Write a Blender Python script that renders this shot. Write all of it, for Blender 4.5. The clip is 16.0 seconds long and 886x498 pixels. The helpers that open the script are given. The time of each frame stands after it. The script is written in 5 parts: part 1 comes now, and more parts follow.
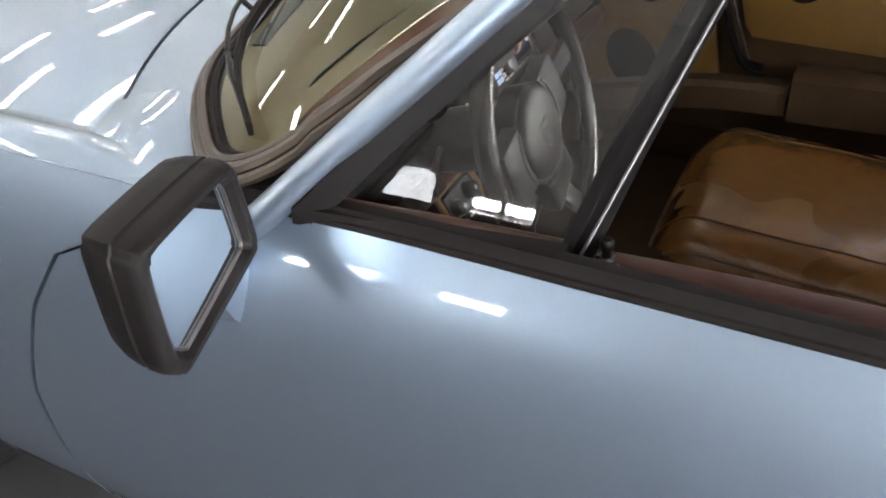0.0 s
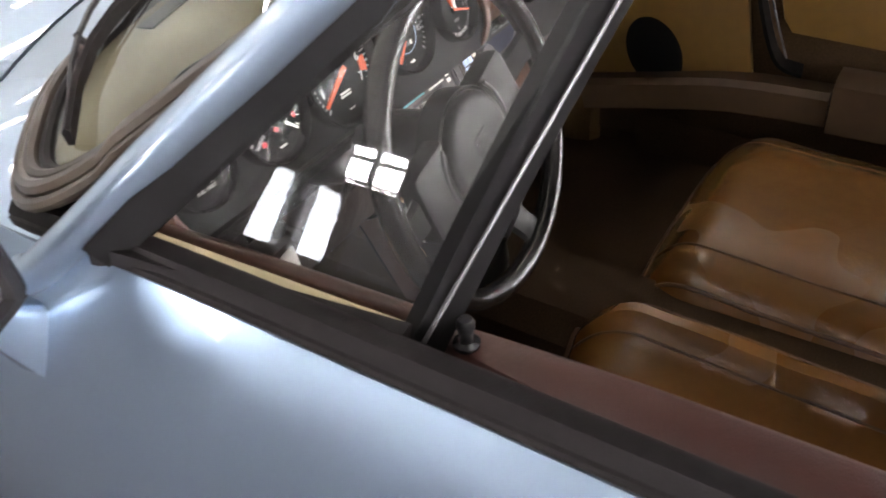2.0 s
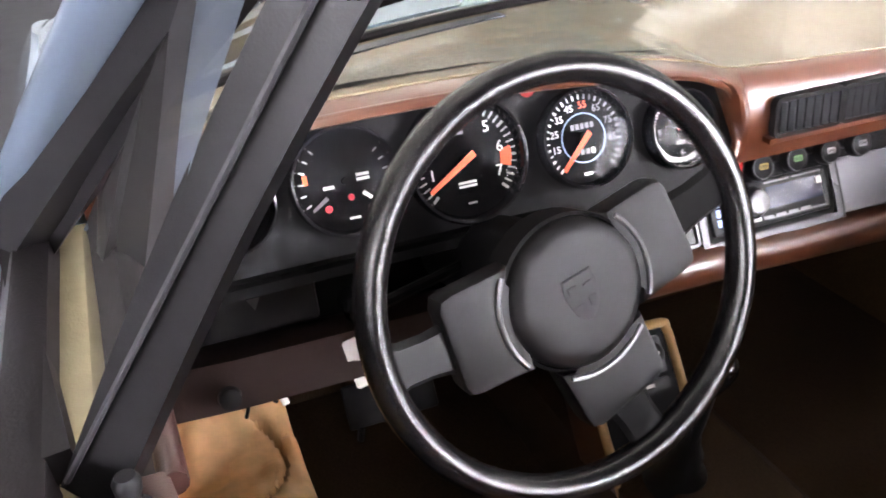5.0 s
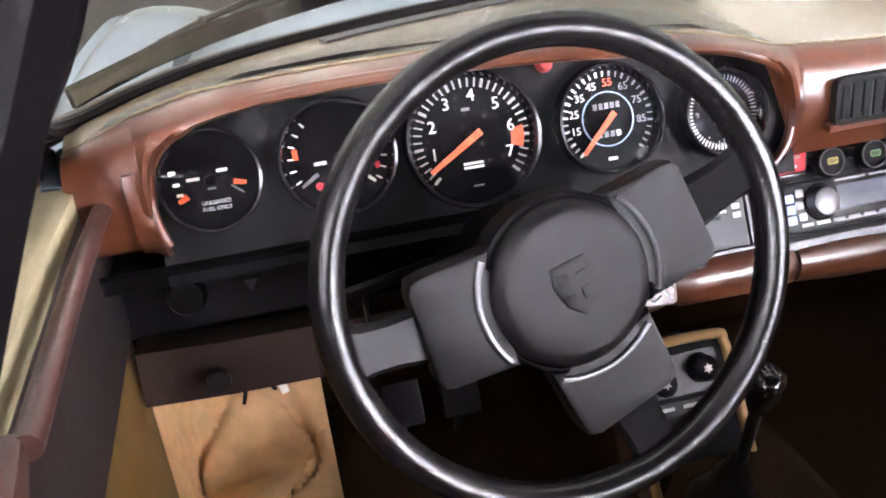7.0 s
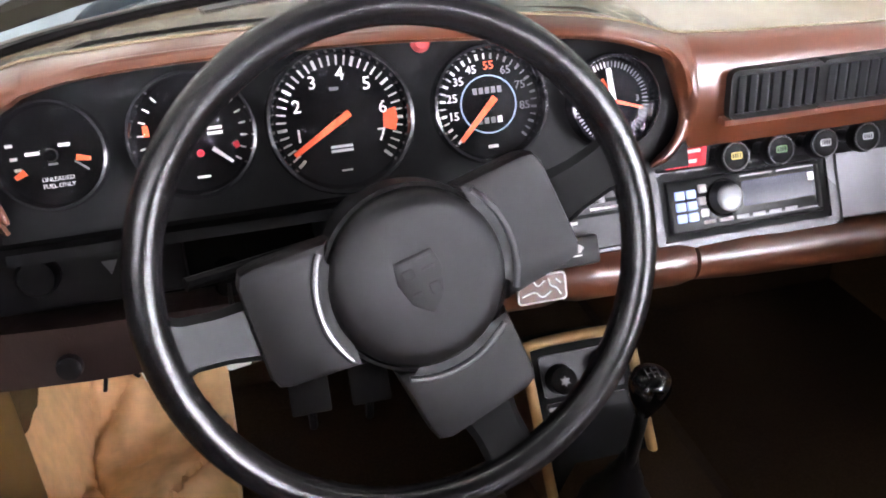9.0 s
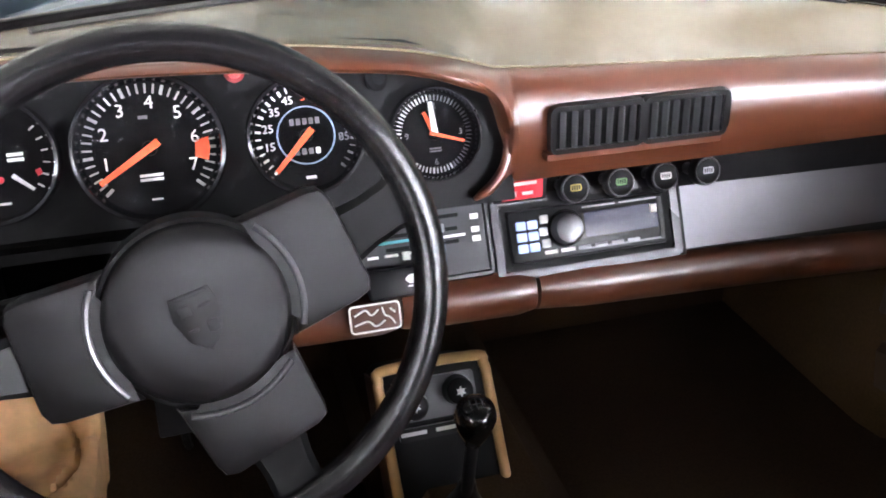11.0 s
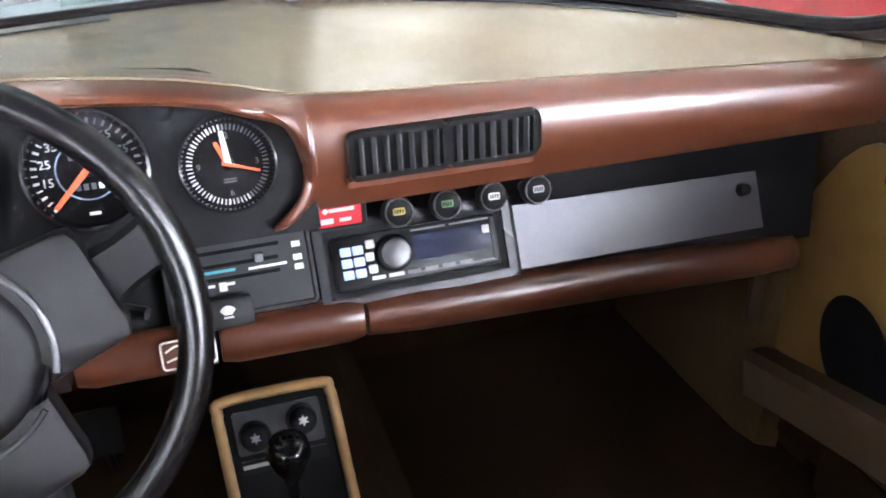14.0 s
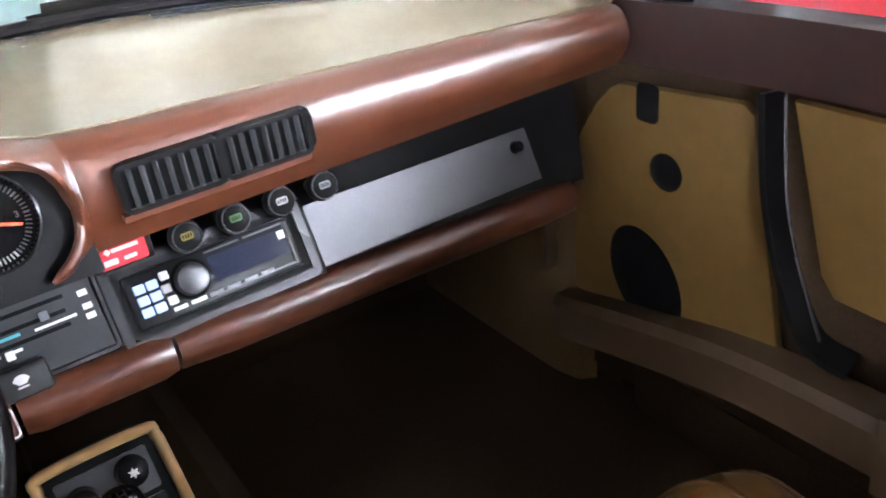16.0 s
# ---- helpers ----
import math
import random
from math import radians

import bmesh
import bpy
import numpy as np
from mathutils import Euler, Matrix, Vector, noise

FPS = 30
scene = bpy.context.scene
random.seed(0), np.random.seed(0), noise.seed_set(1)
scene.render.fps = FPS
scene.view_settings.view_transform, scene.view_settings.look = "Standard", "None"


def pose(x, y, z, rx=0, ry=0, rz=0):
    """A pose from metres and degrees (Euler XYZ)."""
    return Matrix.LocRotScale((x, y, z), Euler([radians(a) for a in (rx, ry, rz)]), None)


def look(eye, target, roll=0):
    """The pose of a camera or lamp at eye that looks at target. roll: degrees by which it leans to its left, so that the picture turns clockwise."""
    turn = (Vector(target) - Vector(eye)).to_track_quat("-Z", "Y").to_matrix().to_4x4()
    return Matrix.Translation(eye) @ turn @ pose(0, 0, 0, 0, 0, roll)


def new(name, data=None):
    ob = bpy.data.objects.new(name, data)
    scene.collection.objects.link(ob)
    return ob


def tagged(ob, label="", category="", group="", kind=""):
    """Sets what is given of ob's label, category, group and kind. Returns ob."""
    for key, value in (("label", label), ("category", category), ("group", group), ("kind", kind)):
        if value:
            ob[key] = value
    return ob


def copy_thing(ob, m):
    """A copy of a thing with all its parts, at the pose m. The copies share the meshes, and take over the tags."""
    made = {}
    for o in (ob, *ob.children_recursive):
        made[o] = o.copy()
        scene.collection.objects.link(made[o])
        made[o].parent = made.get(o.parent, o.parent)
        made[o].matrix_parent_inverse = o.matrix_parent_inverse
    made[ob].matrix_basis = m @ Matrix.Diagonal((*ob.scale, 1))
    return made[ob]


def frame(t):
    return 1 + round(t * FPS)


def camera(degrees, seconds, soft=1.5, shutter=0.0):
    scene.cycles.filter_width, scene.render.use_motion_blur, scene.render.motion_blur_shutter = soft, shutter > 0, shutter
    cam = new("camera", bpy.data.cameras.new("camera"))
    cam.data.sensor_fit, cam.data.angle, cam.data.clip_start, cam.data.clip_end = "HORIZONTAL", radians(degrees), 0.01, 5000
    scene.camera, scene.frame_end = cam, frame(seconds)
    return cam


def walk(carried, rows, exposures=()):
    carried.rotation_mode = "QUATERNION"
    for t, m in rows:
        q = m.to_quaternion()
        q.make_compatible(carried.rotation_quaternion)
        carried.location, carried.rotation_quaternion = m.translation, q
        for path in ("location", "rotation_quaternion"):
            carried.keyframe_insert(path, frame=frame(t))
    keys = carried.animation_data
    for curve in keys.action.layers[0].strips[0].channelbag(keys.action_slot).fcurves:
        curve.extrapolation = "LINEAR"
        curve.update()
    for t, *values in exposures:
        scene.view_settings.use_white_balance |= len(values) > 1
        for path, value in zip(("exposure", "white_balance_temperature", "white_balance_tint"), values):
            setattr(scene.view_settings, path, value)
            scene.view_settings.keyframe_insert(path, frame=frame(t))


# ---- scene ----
cam = camera(55.4, 16.0, soft=1.8, shutter=0.4)
PATH = [
    (0, (-1.335, -0.588, 1.383), (0.078, 0.18, 0.194), -3.5),
    (0.5, (-1.268, -0.608, 1.367), (0.058, 0.282, 0.164), -7.1),
    (1, (-1.193, -0.615, 1.349), (0.085, 0.268, 0.089), -8.2),
    (1.5, (-1.139, -0.649, 1.339), (0.188, 0.249, 0.142), -5.8),
    (2, (-1.064, -0.652, 1.309), (0.24, 0.239, 0.082), -3.8),
    (2.5, (-0.976, -0.654, 1.264), (0.409, 0.25, 0.139), -5.1),
    (3, (-0.913, -0.665, 1.259), (0.344, 0.36, 0.088), -6.9),
    (3.5, (-0.849, -0.697, 1.246), (0.361, 0.449, 0.14), -3.6),
    (4, (-0.777, -0.725, 1.205), (0.285, 0.617, 0.169), -1.6),
    (4.5, (-0.713, -0.753, 1.2), (0.103, 0.774, 0.199), -2.1),
    (6.8, (-0.557, -0.76, 1.132), (-0.191, 0.986, 0.227), -5.5),
    (7, (-0.545, -0.755, 1.131), (-0.191, 0.989, 0.218), -5.4),
    (7.5, (-0.508, -0.751, 1.124), (-0.109, 0.983, 0.21), -4.4),
    (8, (-0.482, -0.747, 1.123), (-0.058, 0.971, 0.19), -3.3),
    (8.5, (-0.462, -0.739, 1.114), (-0.07, 0.981, 0.17), -3.1),
    (9, (-0.435, -0.74, 1.115), (-0.051, 0.97, 0.152), -3.0),
    (9.5, (-0.406, -0.742, 1.114), (-0.016, 0.967, 0.151), -2.6),
    (10, (-0.371, -0.751, 1.129), (0.074, 0.941, 0.16), -1.6),
    (10.2, (-0.354, -0.753, 1.124), (0.103, 0.944, 0.17), -1.2),
    (12.3, (-0.242, -0.774, 1.147), (0.225, 0.909, 0.172), -0.5),
    (12.5, (-0.231, -0.772, 1.144), (0.228, 0.908, 0.161), -0.4),
    (13, (-0.2, -0.774, 1.144), (0.283, 0.901, 0.164), -0.5),
    (13.5, (-0.174, -0.78, 1.142), (0.334, 0.896, 0.177), -0.9),
    (14, (-0.148, -0.779, 1.142), (0.397, 0.894, 0.192), -1.2),
    (14.5, (-0.138, -0.774, 1.144), (0.474, 0.888, 0.215), -1.5),
    (15, (-0.121, -0.779, 1.145), (0.596, 0.883, 0.294), -3.3),
    (15.5, (-0.122, -0.782, 1.144), (0.707, 0.781, 0.211), -4.1),
    (16, (-0.14, -0.786, 1.142), (0.798, 0.677, 0.153), -6.5),
]
EXPOSURES = [(0, -0.66, 7000, 22), (1.5, -0.44, 7000, 24), (2.5, -0.20, 6950, 27), (3.2, 0.12, 7050, 29), (4.2, 0.22, 6750, 29), (9, 0.10, 6380, 28), (12.3, -0.02, 6200, 25), (14.5, 0.22, 6050, 23), (16, 0.22, 6000, 22)]
walk(cam, [(t, look(eye, target, roll)) for t, eye, target, roll in PATH], EXPOSURES)

# ---------------------------------------------------------------- light
world = bpy.data.worlds.new("sky_world")
scene.world = world
world.use_nodes = True
wn = world.node_tree.nodes
sky = wn.new("ShaderNodeTexSky")
sky.sky_type, sky.sun_disc = "NISHITA", False
sky.sun_elevation, sky.sun_rotation = radians(40), radians(200)
wn["Background"].inputs[1].default_value = 0.12
world.node_tree.links.new(sky.outputs[0], wn["Background"].inputs[0])
TUBE = 62.0      # glow of the ceiling tubes
PANE = 115.0      # glow of the overcast sky behind the panes


# ---------------------------------------------------------------- materials
def srgb(r, g, b):
    return tuple(((c / 255 + 0.055) / 1.055) ** 2.4 if c > 10 else c / 255 / 12.92 for c in (r, g, b)) + (1,)


def mat(name, color, rough=0.5, metal=0.0, scale=60.0, vary=0.12, bump=0.0, bscale=None, coat=0.0, spec=0.5, rvary=0.1, stain=3.0):
    m = bpy.data.materials.new(name)
    m.use_nodes = True
    n, l = m.node_tree.nodes, m.node_tree.links
    b = n["Principled BSDF"]
    tc = n.new("ShaderNodeTexCoord")
    n1, n2 = n.new("ShaderNodeTexNoise"), n.new("ShaderNodeTexNoise")
    n1.inputs["Scale"].default_value, n2.inputs["Scale"].default_value = scale, stain
    n1.inputs["Detail"].default_value = 4
    for k in (n1, n2):
        l.new(tc.outputs["Object"], k.inputs["Vector"])
    add = n.new("ShaderNodeMath")
    add.operation = "ADD"
    l.new(n1.outputs[0], add.inputs[0])
    l.new(n2.outputs[0], add.inputs[1])
    ramp = n.new("ShaderNodeMapRange")
    ramp.inputs[1].default_value, ramp.inputs[2].default_value = 0.6, 1.4
    ramp.inputs[3].default_value, ramp.inputs[4].default_value = 1 - vary, 1 + vary
    l.new(add.outputs[0], ramp.inputs[0])
    mul = n.new("ShaderNodeVectorMath")
    mul.operation = "SCALE"
    mul.inputs[0].default_value = color[:3]
    l.new(ramp.outputs[0], mul.inputs["Scale"])
    l.new(mul.outputs[0], b.inputs["Base Color"])
    rr = n.new("ShaderNodeMapRange")
    rr.inputs[1].default_value, rr.inputs[2].default_value = 0.3, 0.7
    rr.inputs[3].default_value, rr.inputs[4].default_value = max(0.02, rough * (1 - rvary)), min(1, rough * (1 + rvary))
    l.new(n2.outputs[0], rr.inputs[0])
    l.new(rr.outputs[0], b.inputs["Roughness"])
    b.inputs["Metallic"].default_value = metal
    b.inputs["Specular IOR Level"].default_value = spec
    if coat:
        b.inputs["Coat Weight"].default_value, b.inputs["Coat Roughness"].default_value = coat, 0.03
        b.inputs["Coat IOR"].default_value = 1.7
    if bump:
        n3 = n.new("ShaderNodeTexNoise")
        n3.inputs["Scale"].default_value, n3.inputs["Detail"].default_value = bscale or scale * 4, 3
        l.new(tc.outputs["Object"], n3.inputs["Vector"])
        bp = n.new("ShaderNodeBump")
        bp.inputs["Strength"].default_value, bp.inputs["Distance"].default_value = bump, 0.002
        l.new(n3.outputs[0], bp.inputs["Height"])
        l.new(bp.outputs[0], b.inputs["Normal"])
    return m


def leather(name, color, rough, grain=700.0, bump=0.25, crease=0.3, vary=0.16, coat=0.0):
    """Leather: fine cell grain over soft creases."""
    m = mat(name, color, rough, 0, 40, vary, 0, coat=coat, spec=0.5, rvary=0.06)
    if coat:
        m.node_tree.nodes["Principled BSDF"].inputs["Coat Roughness"].default_value = 0.24
    n, l = m.node_tree.nodes, m.node_tree.links
    tc = n["Texture Coordinate"]
    v, w = n.new("ShaderNodeTexVoronoi"), n.new("ShaderNodeTexNoise")
    v.inputs["Scale"].default_value, w.inputs["Scale"].default_value = grain, 14
    w.inputs["Detail"].default_value, w.inputs["Distortion"].default_value = 6, 1.2
    b1, b2 = n.new("ShaderNodeBump"), n.new("ShaderNodeBump")
    b1.inputs["Strength"].default_value, b1.inputs["Distance"].default_value = crease, 0.006
    b2.inputs["Strength"].default_value, b2.inputs["Distance"].default_value = bump, 0.0006
    for k in (v, w):
        l.new(tc.outputs["Object"], k.inputs["Vector"])
    l.new(w.outputs[0], b1.inputs["Height"])
    l.new(v.outputs[0], b2.inputs["Height"])
    l.new(b1.outputs[0], b2.inputs["Normal"])
    l.new(b2.outputs[0], n["Principled BSDF"].inputs["Normal"])
    return m


def glass(name, tint, gain=1.0, haze=0.0):
    """A thin pane: clear, tinted, with the mirror gloss of glass (Schlick's curve). A pale diffuse share can add a
    milky reflection.
    """
    m = bpy.data.materials.new(name)
    m.use_nodes = True
    n, l = m.node_tree.nodes, m.node_tree.links
    n.remove(n["Principled BSDF"])
    t, g, lw, mx = n.new("ShaderNodeBsdfTransparent"), n.new("ShaderNodeBsdfGlossy"), n.new("ShaderNodeLayerWeight"), n.new("ShaderNodeMixShader")
    t.inputs[0].default_value = tint
    g.inputs["Roughness"].default_value = 0.0
    lw.inputs[0].default_value = 0.5
    p, k = n.new("ShaderNodeMath"), n.new("ShaderNodeMath")
    p.operation, p.inputs[1].default_value = "POWER", 5.0
    k.operation, k.inputs[1].default_value, k.inputs[2].default_value = "MULTIPLY_ADD", 0.9 * gain, 0.045 * gain
    k.use_clamp = True
    l.new(lw.outputs["Facing"], p.inputs[0])
    l.new(p.outputs[0], k.inputs[0])
    l.new(k.outputs[0], mx.inputs[0])
    l.new(t.outputs[0], mx.inputs[1])
    l.new(g.outputs[0], mx.inputs[2])
    if haze:
        d, veil = n.new("ShaderNodeBsdfDiffuse"), n.new("ShaderNodeMixShader")
        d.inputs[0].default_value = (0.8, 0.8, 0.76, 1)
        veil.inputs[0].default_value = haze
        l.new(mx.outputs[0], veil.inputs[1])
        l.new(d.outputs[0], veil.inputs[2])
        mx = veil
    l.new(mx.outputs[0], n["Material Output"].inputs[0])
    return m


def glow(name, color, strength):
    m = bpy.data.materials.new(name)
    m.use_nodes = True
    n = m.node_tree.nodes
    b = n["Principled BSDF"]
    b.inputs["Base Color"].default_value = color
    b.inputs["Emission Color"].default_value, b.inputs["Emission Strength"].default_value = color, strength
    return m


M_PAINT = mat("blue_metallic_paint", (0.310, 0.412, 0.520), 0.36, 0.93, 900, 0.02, coat=1.0, rvary=0.0)
M_RUBBER = mat("black_rubber", (0.009, 0.0078, 0.008), 0.55, 0, 120, 0.25, 0.15, spec=0.10)
M_SEAL = mat("weathered_seal", (0.045, 0.034, 0.025), 0.36, 0, 60, 0.2, 0.1)
M_TRIM = mat("satin_black_trim", (0.0055, 0.0053, 0.0055), 0.36, 0, 200, 0.2, 0.08, spec=0.11)
M_HOUSING = mat("dark_mirror_housing", (0.0075, 0.0066, 0.0068), 0.5, 0, 300, 0.15, 0.2, 900, spec=0.12)
M_PLASTIC = mat("black_plastic", (0.005, 0.005, 0.0055), 0.38, 0, 400, 0.2, 0.25, 1500, spec=0.3)
M_PANEL = mat("grained_black_panel", (0.0050, 0.0050, 0.0055), 0.45, 0, 300, 0.2, 0.3, 1400, spec=0.15)
M_GLOVE = mat("glovebox_satin_black", (0.095, 0.094, 0.102), 0.29, 0.6, 500, 0.04, 0.1, 1500, rvary=0.02)
M_VOID = mat("deep_black_plastic", (0.002, 0.002, 0.002), 0.6, 0, 300, 0.2, spec=0.08)
M_FACE = mat("gauge_face_black", (0.004, 0.004, 0.0045), 0.6, 0, 300, 0.1, spec=0.1)
M_SLAT = mat("satin_black_slat", (0.036, 0.036, 0.038), 0.30, 0.1, 300, 0.1)
M_BEZEL = mat("gloss_black_bezel", (0.02, 0.02, 0.022), 0.18, 0.3, 300, 0.1)
M_BROWN = leather("brown_dash_leather", (0.080, 0.023, 0.009), 0.34, crease=0.05, vary=0.14, coat=0.5)
M_BEIGE = leather("beige_dash_top", (0.185, 0.150, 0.094), 0.25, 600, 0.10, 0.02, 0.08)
M_BEIGE.node_tree.nodes["Principled BSDF"].inputs["Specular IOR Level"].default_value = 0.8
M_STRIP = leather("beige_door_strip", (0.30, 0.26, 0.15), 0.5, 600, 0.2, 0.1)
M_TAN = leather("tan_door_leather", (0.118, 0.064, 0.0135), 0.5, 600, 0.2, 0.15)
M_SEAT = leather("cognac_seat_leather", (0.142, 0.065, 0.017), 0.27, 420, 0.3, 0.35, coat=0.3)
M_PIPING = leather("dark_seat_piping", (0.085, 0.038, 0.012), 0.45)
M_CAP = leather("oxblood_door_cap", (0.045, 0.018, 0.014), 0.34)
# The oxblood cap leather again, with the passenger side's shade in its colour.
M_CAP_SHADED = leather("dark_brown_door_cap", (0.022, 0.010, 0.008), 0.36)
# Near-black brown: the shadow on the driver's upper door is in this colour.
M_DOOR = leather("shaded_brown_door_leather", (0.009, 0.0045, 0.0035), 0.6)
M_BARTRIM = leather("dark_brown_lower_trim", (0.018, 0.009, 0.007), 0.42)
M_WHEEL = leather("black_wheel_leather", (0.0045, 0.0043, 0.0045), 0.21, 900, 0.25, 0.03, 0.2)
M_PAD = mat("charcoal_wheel_pad", (0.0050, 0.0047, 0.0047), 0.32, 0, 500, 0.12, 0.3, 1800, spec=0.27)
M_SPOKE = mat("gloss_black_spoke", (0.005, 0.005, 0.005), 0.40, 0.0, 200, 0.1, spec=0.16)
M_CARPET = mat("dark_brown_carpet", (0.045, 0.027, 0.014), 0.95, 0, 300, 0.5, 0.8, 900, spec=0.12)
M_LEDGE = leather("brown_ledge_leather", (0.050, 0.027, 0.011), 0.6, 600, 0.2, 0.15)
M_KICK = mat("tan_kick_carpet", (0.078, 0.048, 0.020), 0.9, 0, 220, 0.35, 0.6, 900, spec=0.1)
M_PAPER = mat("brown_kraft_paper", (0.72, 0.44, 0.21), 0.6, 0, 40, 0.25, 0.9, 30)
M_PRINT = mat("dim_white_print", (0.42, 0.41, 0.40), 0.6, 0, 200, 0.05)
M_LAMP = mat("pale_red_lens", (0.55, 0.10, 0.10), 0.15, 0, 200, 0.05)
M_ASPHALT = mat("grey_yard", (0.16, 0.16, 0.155), 0.9, 0, 30, 0.2, 0.3, 60, stain=0.8)
M_WHITE = mat("white_print", (0.75, 0.74, 0.72), 0.6, 0, 200, 0.05)
M_ORANGE = mat("orange_needle_paint", (0.86, 0.10, 0.02), 0.5, 0, 200, 0.05)
M_RED = mat("red_print", (0.62, 0.02, 0.03), 0.4, 0, 200, 0.08)
M_PLATE = mat("dark_grey_plate", (0.024, 0.024, 0.026), 0.34, 0.1, 300, 0.12, 0.15, 1500, spec=0.4)
M_SHIFT = mat("gloss_black_shift_knob", (0.003, 0.003, 0.003), 0.14, 0, 200, 0.1)
M_SURROUND = mat("satin_grey_surround", (0.052, 0.051, 0.055), 0.26, 0.45, 400, 0.12, 0.1, 1500)
M_KNOB = mat("brushed_knob_metal", (0.11, 0.11, 0.113), 0.36, 0.85, 900, 0.2)
M_FASCIA = mat("radio_face_black", (0.006, 0.006, 0.007), 0.38, 0, 300, 0.1, spec=0.25)
M_GREY = mat("grey_plate", (0.16, 0.16, 0.17), 0.4, 0.3, 300, 0.1)
M_CHROME = mat("worn_chrome", (0.7, 0.7, 0.7), 0.16, 1.0, 60, 0.08)
M_BEAD = mat("dull_black_bead", (0.02, 0.02, 0.021), 0.38, 0.2, 100, 0.1)
M_EDGE = mat("satin_mirror_edge", (0.12, 0.12, 0.125), 0.35, 0.8, 60, 0.08)
M_MIRROR = mat("mirror_glass", (0.82, 0.86, 0.9), 0.015, 1.0, 5, 0.01, rvary=0.0)
M_WOODTAN = leather("tan_console_trim", (0.46, 0.27, 0.10), 0.42)
M_YELLOW = mat("yellow_icon", (0.28, 0.20, 0.015), 0.5)
M_GREEN = mat("green_icon", (0.045, 0.15, 0.025), 0.5)
M_TEAL = mat("blue_slider_line", (0.06, 0.35, 0.42), 0.5)
M_DISPLAY = mat("radio_display", (0.03, 0.035, 0.06), 0.10, 0, 300, 0.1)
M_KEYS = glow("lit_radio_keys", (0.50, 0.68, 1.0, 1), 0.42)
M_CARD = mat("pale_card", (0.34, 0.45, 0.48), 0.7, 0, 20, 0.05)
M_GLASS = glass("tinted_window_glass", (0.90, 0.92, 0.905, 1), 1.0)
M_SCREEN = glass("windscreen_glass", (0.76, 0.79, 0.72, 1), 1.2)
# Its small diffuse share stands in for the hall's milky reflection.
M_VGLASS = glass("quarter_light_glass", (0.90, 0.92, 0.89, 1), 2.2, 0.012)
M_LENS = glass("gauge_glass", (0.99, 0.99, 0.99, 1), 0.10)
M_CONCRETE = mat("dark_painted_concrete", (0.045, 0.046, 0.048), 0.8, 0, 6, 0.2, 0.1, 60, stain=0.6, spec=0.1)
M_WALL = mat("off_white_wall", (0.30, 0.33, 0.33), 0.8, 0, 20, 0.08, 0.1, 80, stain=0.5)
M_MIDWALL = mat("mid_grey_wall", (0.11, 0.113, 0.115), 0.8, 0, 20, 0.2, 0.1, 80, stain=0.5)
M_DARKWALL = mat("dark_grey_wall", (0.04, 0.041, 0.04), 0.8, 0, 20, 0.2, 0.1, 80, stain=0.5)
M_CEIL = mat("grey_ceiling", (0.28, 0.275, 0.255), 0.85, 0, 15, 0.15, stain=0.4)
M_STEEL = mat("grey_painted_steel", (0.3, 0.31, 0.32), 0.5, 0.2, 40, 0.1)
M_TUBE = glow("fluorescent_tube", (0.97, 1.0, 0.94, 1), TUBE)
M_SKYPANE = glow("overcast_sky", (0.93, 0.97, 1.0, 1), PANE)
M_REDPAINT = mat("red_car_paint", (0.62, 0.018, 0.02), 0.3, 0.0, 300, 0.04, coat=1.0)


# ---------------------------------------------------------------- building blocks
WORLD_AT = {}


def thing(name, at, label, category, group="", kind=""):
    ob = new(name)
    ob.empty_display_size = 0.05
    ob.location = at
    WORLD_AT[ob] = Matrix.Translation(at)
    return tagged(ob, label, category, group, kind)


def finish(name, me, material, parent=None, label="", smooth=True):
    for m in material if isinstance(material, (list, tuple)) else [material]:
        me.materials.append(m)
    if smooth:
        me.polygons.foreach_set("use_smooth", [True] * len(me.polygons))
        me.set_sharp_from_angle(angle=radians(40))
    ob = new(name, me)
    if parent is not None:
        ob.parent = parent
        ob.matrix_parent_inverse = WORLD_AT.get(parent, Matrix()).inverted()
    if label:
        tagged(ob, label)
    return ob


def part(name, bm, material, parent=None, label="", smooth=True):
    """Links a bmesh, in world metres, as one mesh under a thing or a part."""
    bmesh.ops.recalc_face_normals(bm, faces=bm.faces)
    me = bpy.data.meshes.new(name)
    bm.to_mesh(me)
    bm.free()
    return finish(name, me, material, parent, label, smooth)


def grid(rows, bm=None, loop_u=False, loop_v=False, mats=None):
    """A surface through rows of points."""
    bm = bm or bmesh.new()
    vs = [[bm.verts.new(p) for p in r] for r in rows]
    nr, nc = len(vs), len(vs[0])
    for i in range(nr if loop_u else nr - 1):
        for j in range(nc if loop_v else nc - 1):
            q = [vs[i][j], vs[i][(j + 1) % nc], vs[(i + 1) % nr][(j + 1) % nc], vs[(i + 1) % nr][j]]
            try:
                fc = bm.faces.new(q)
                if mats:
                    fc.material_index = mats(i, j)
            except ValueError:
                pass
    return bm, vs


def shell(rows, t=0.004, flip=False, mats=None):
    """A surface with thickness."""
    bm, _ = grid(rows, mats=mats)
    bmesh.ops.recalc_face_normals(bm, faces=bm.faces)
    bmesh.ops.solidify(bm, geom=bm.faces[:], thickness=-t if flip else t)
    return bm


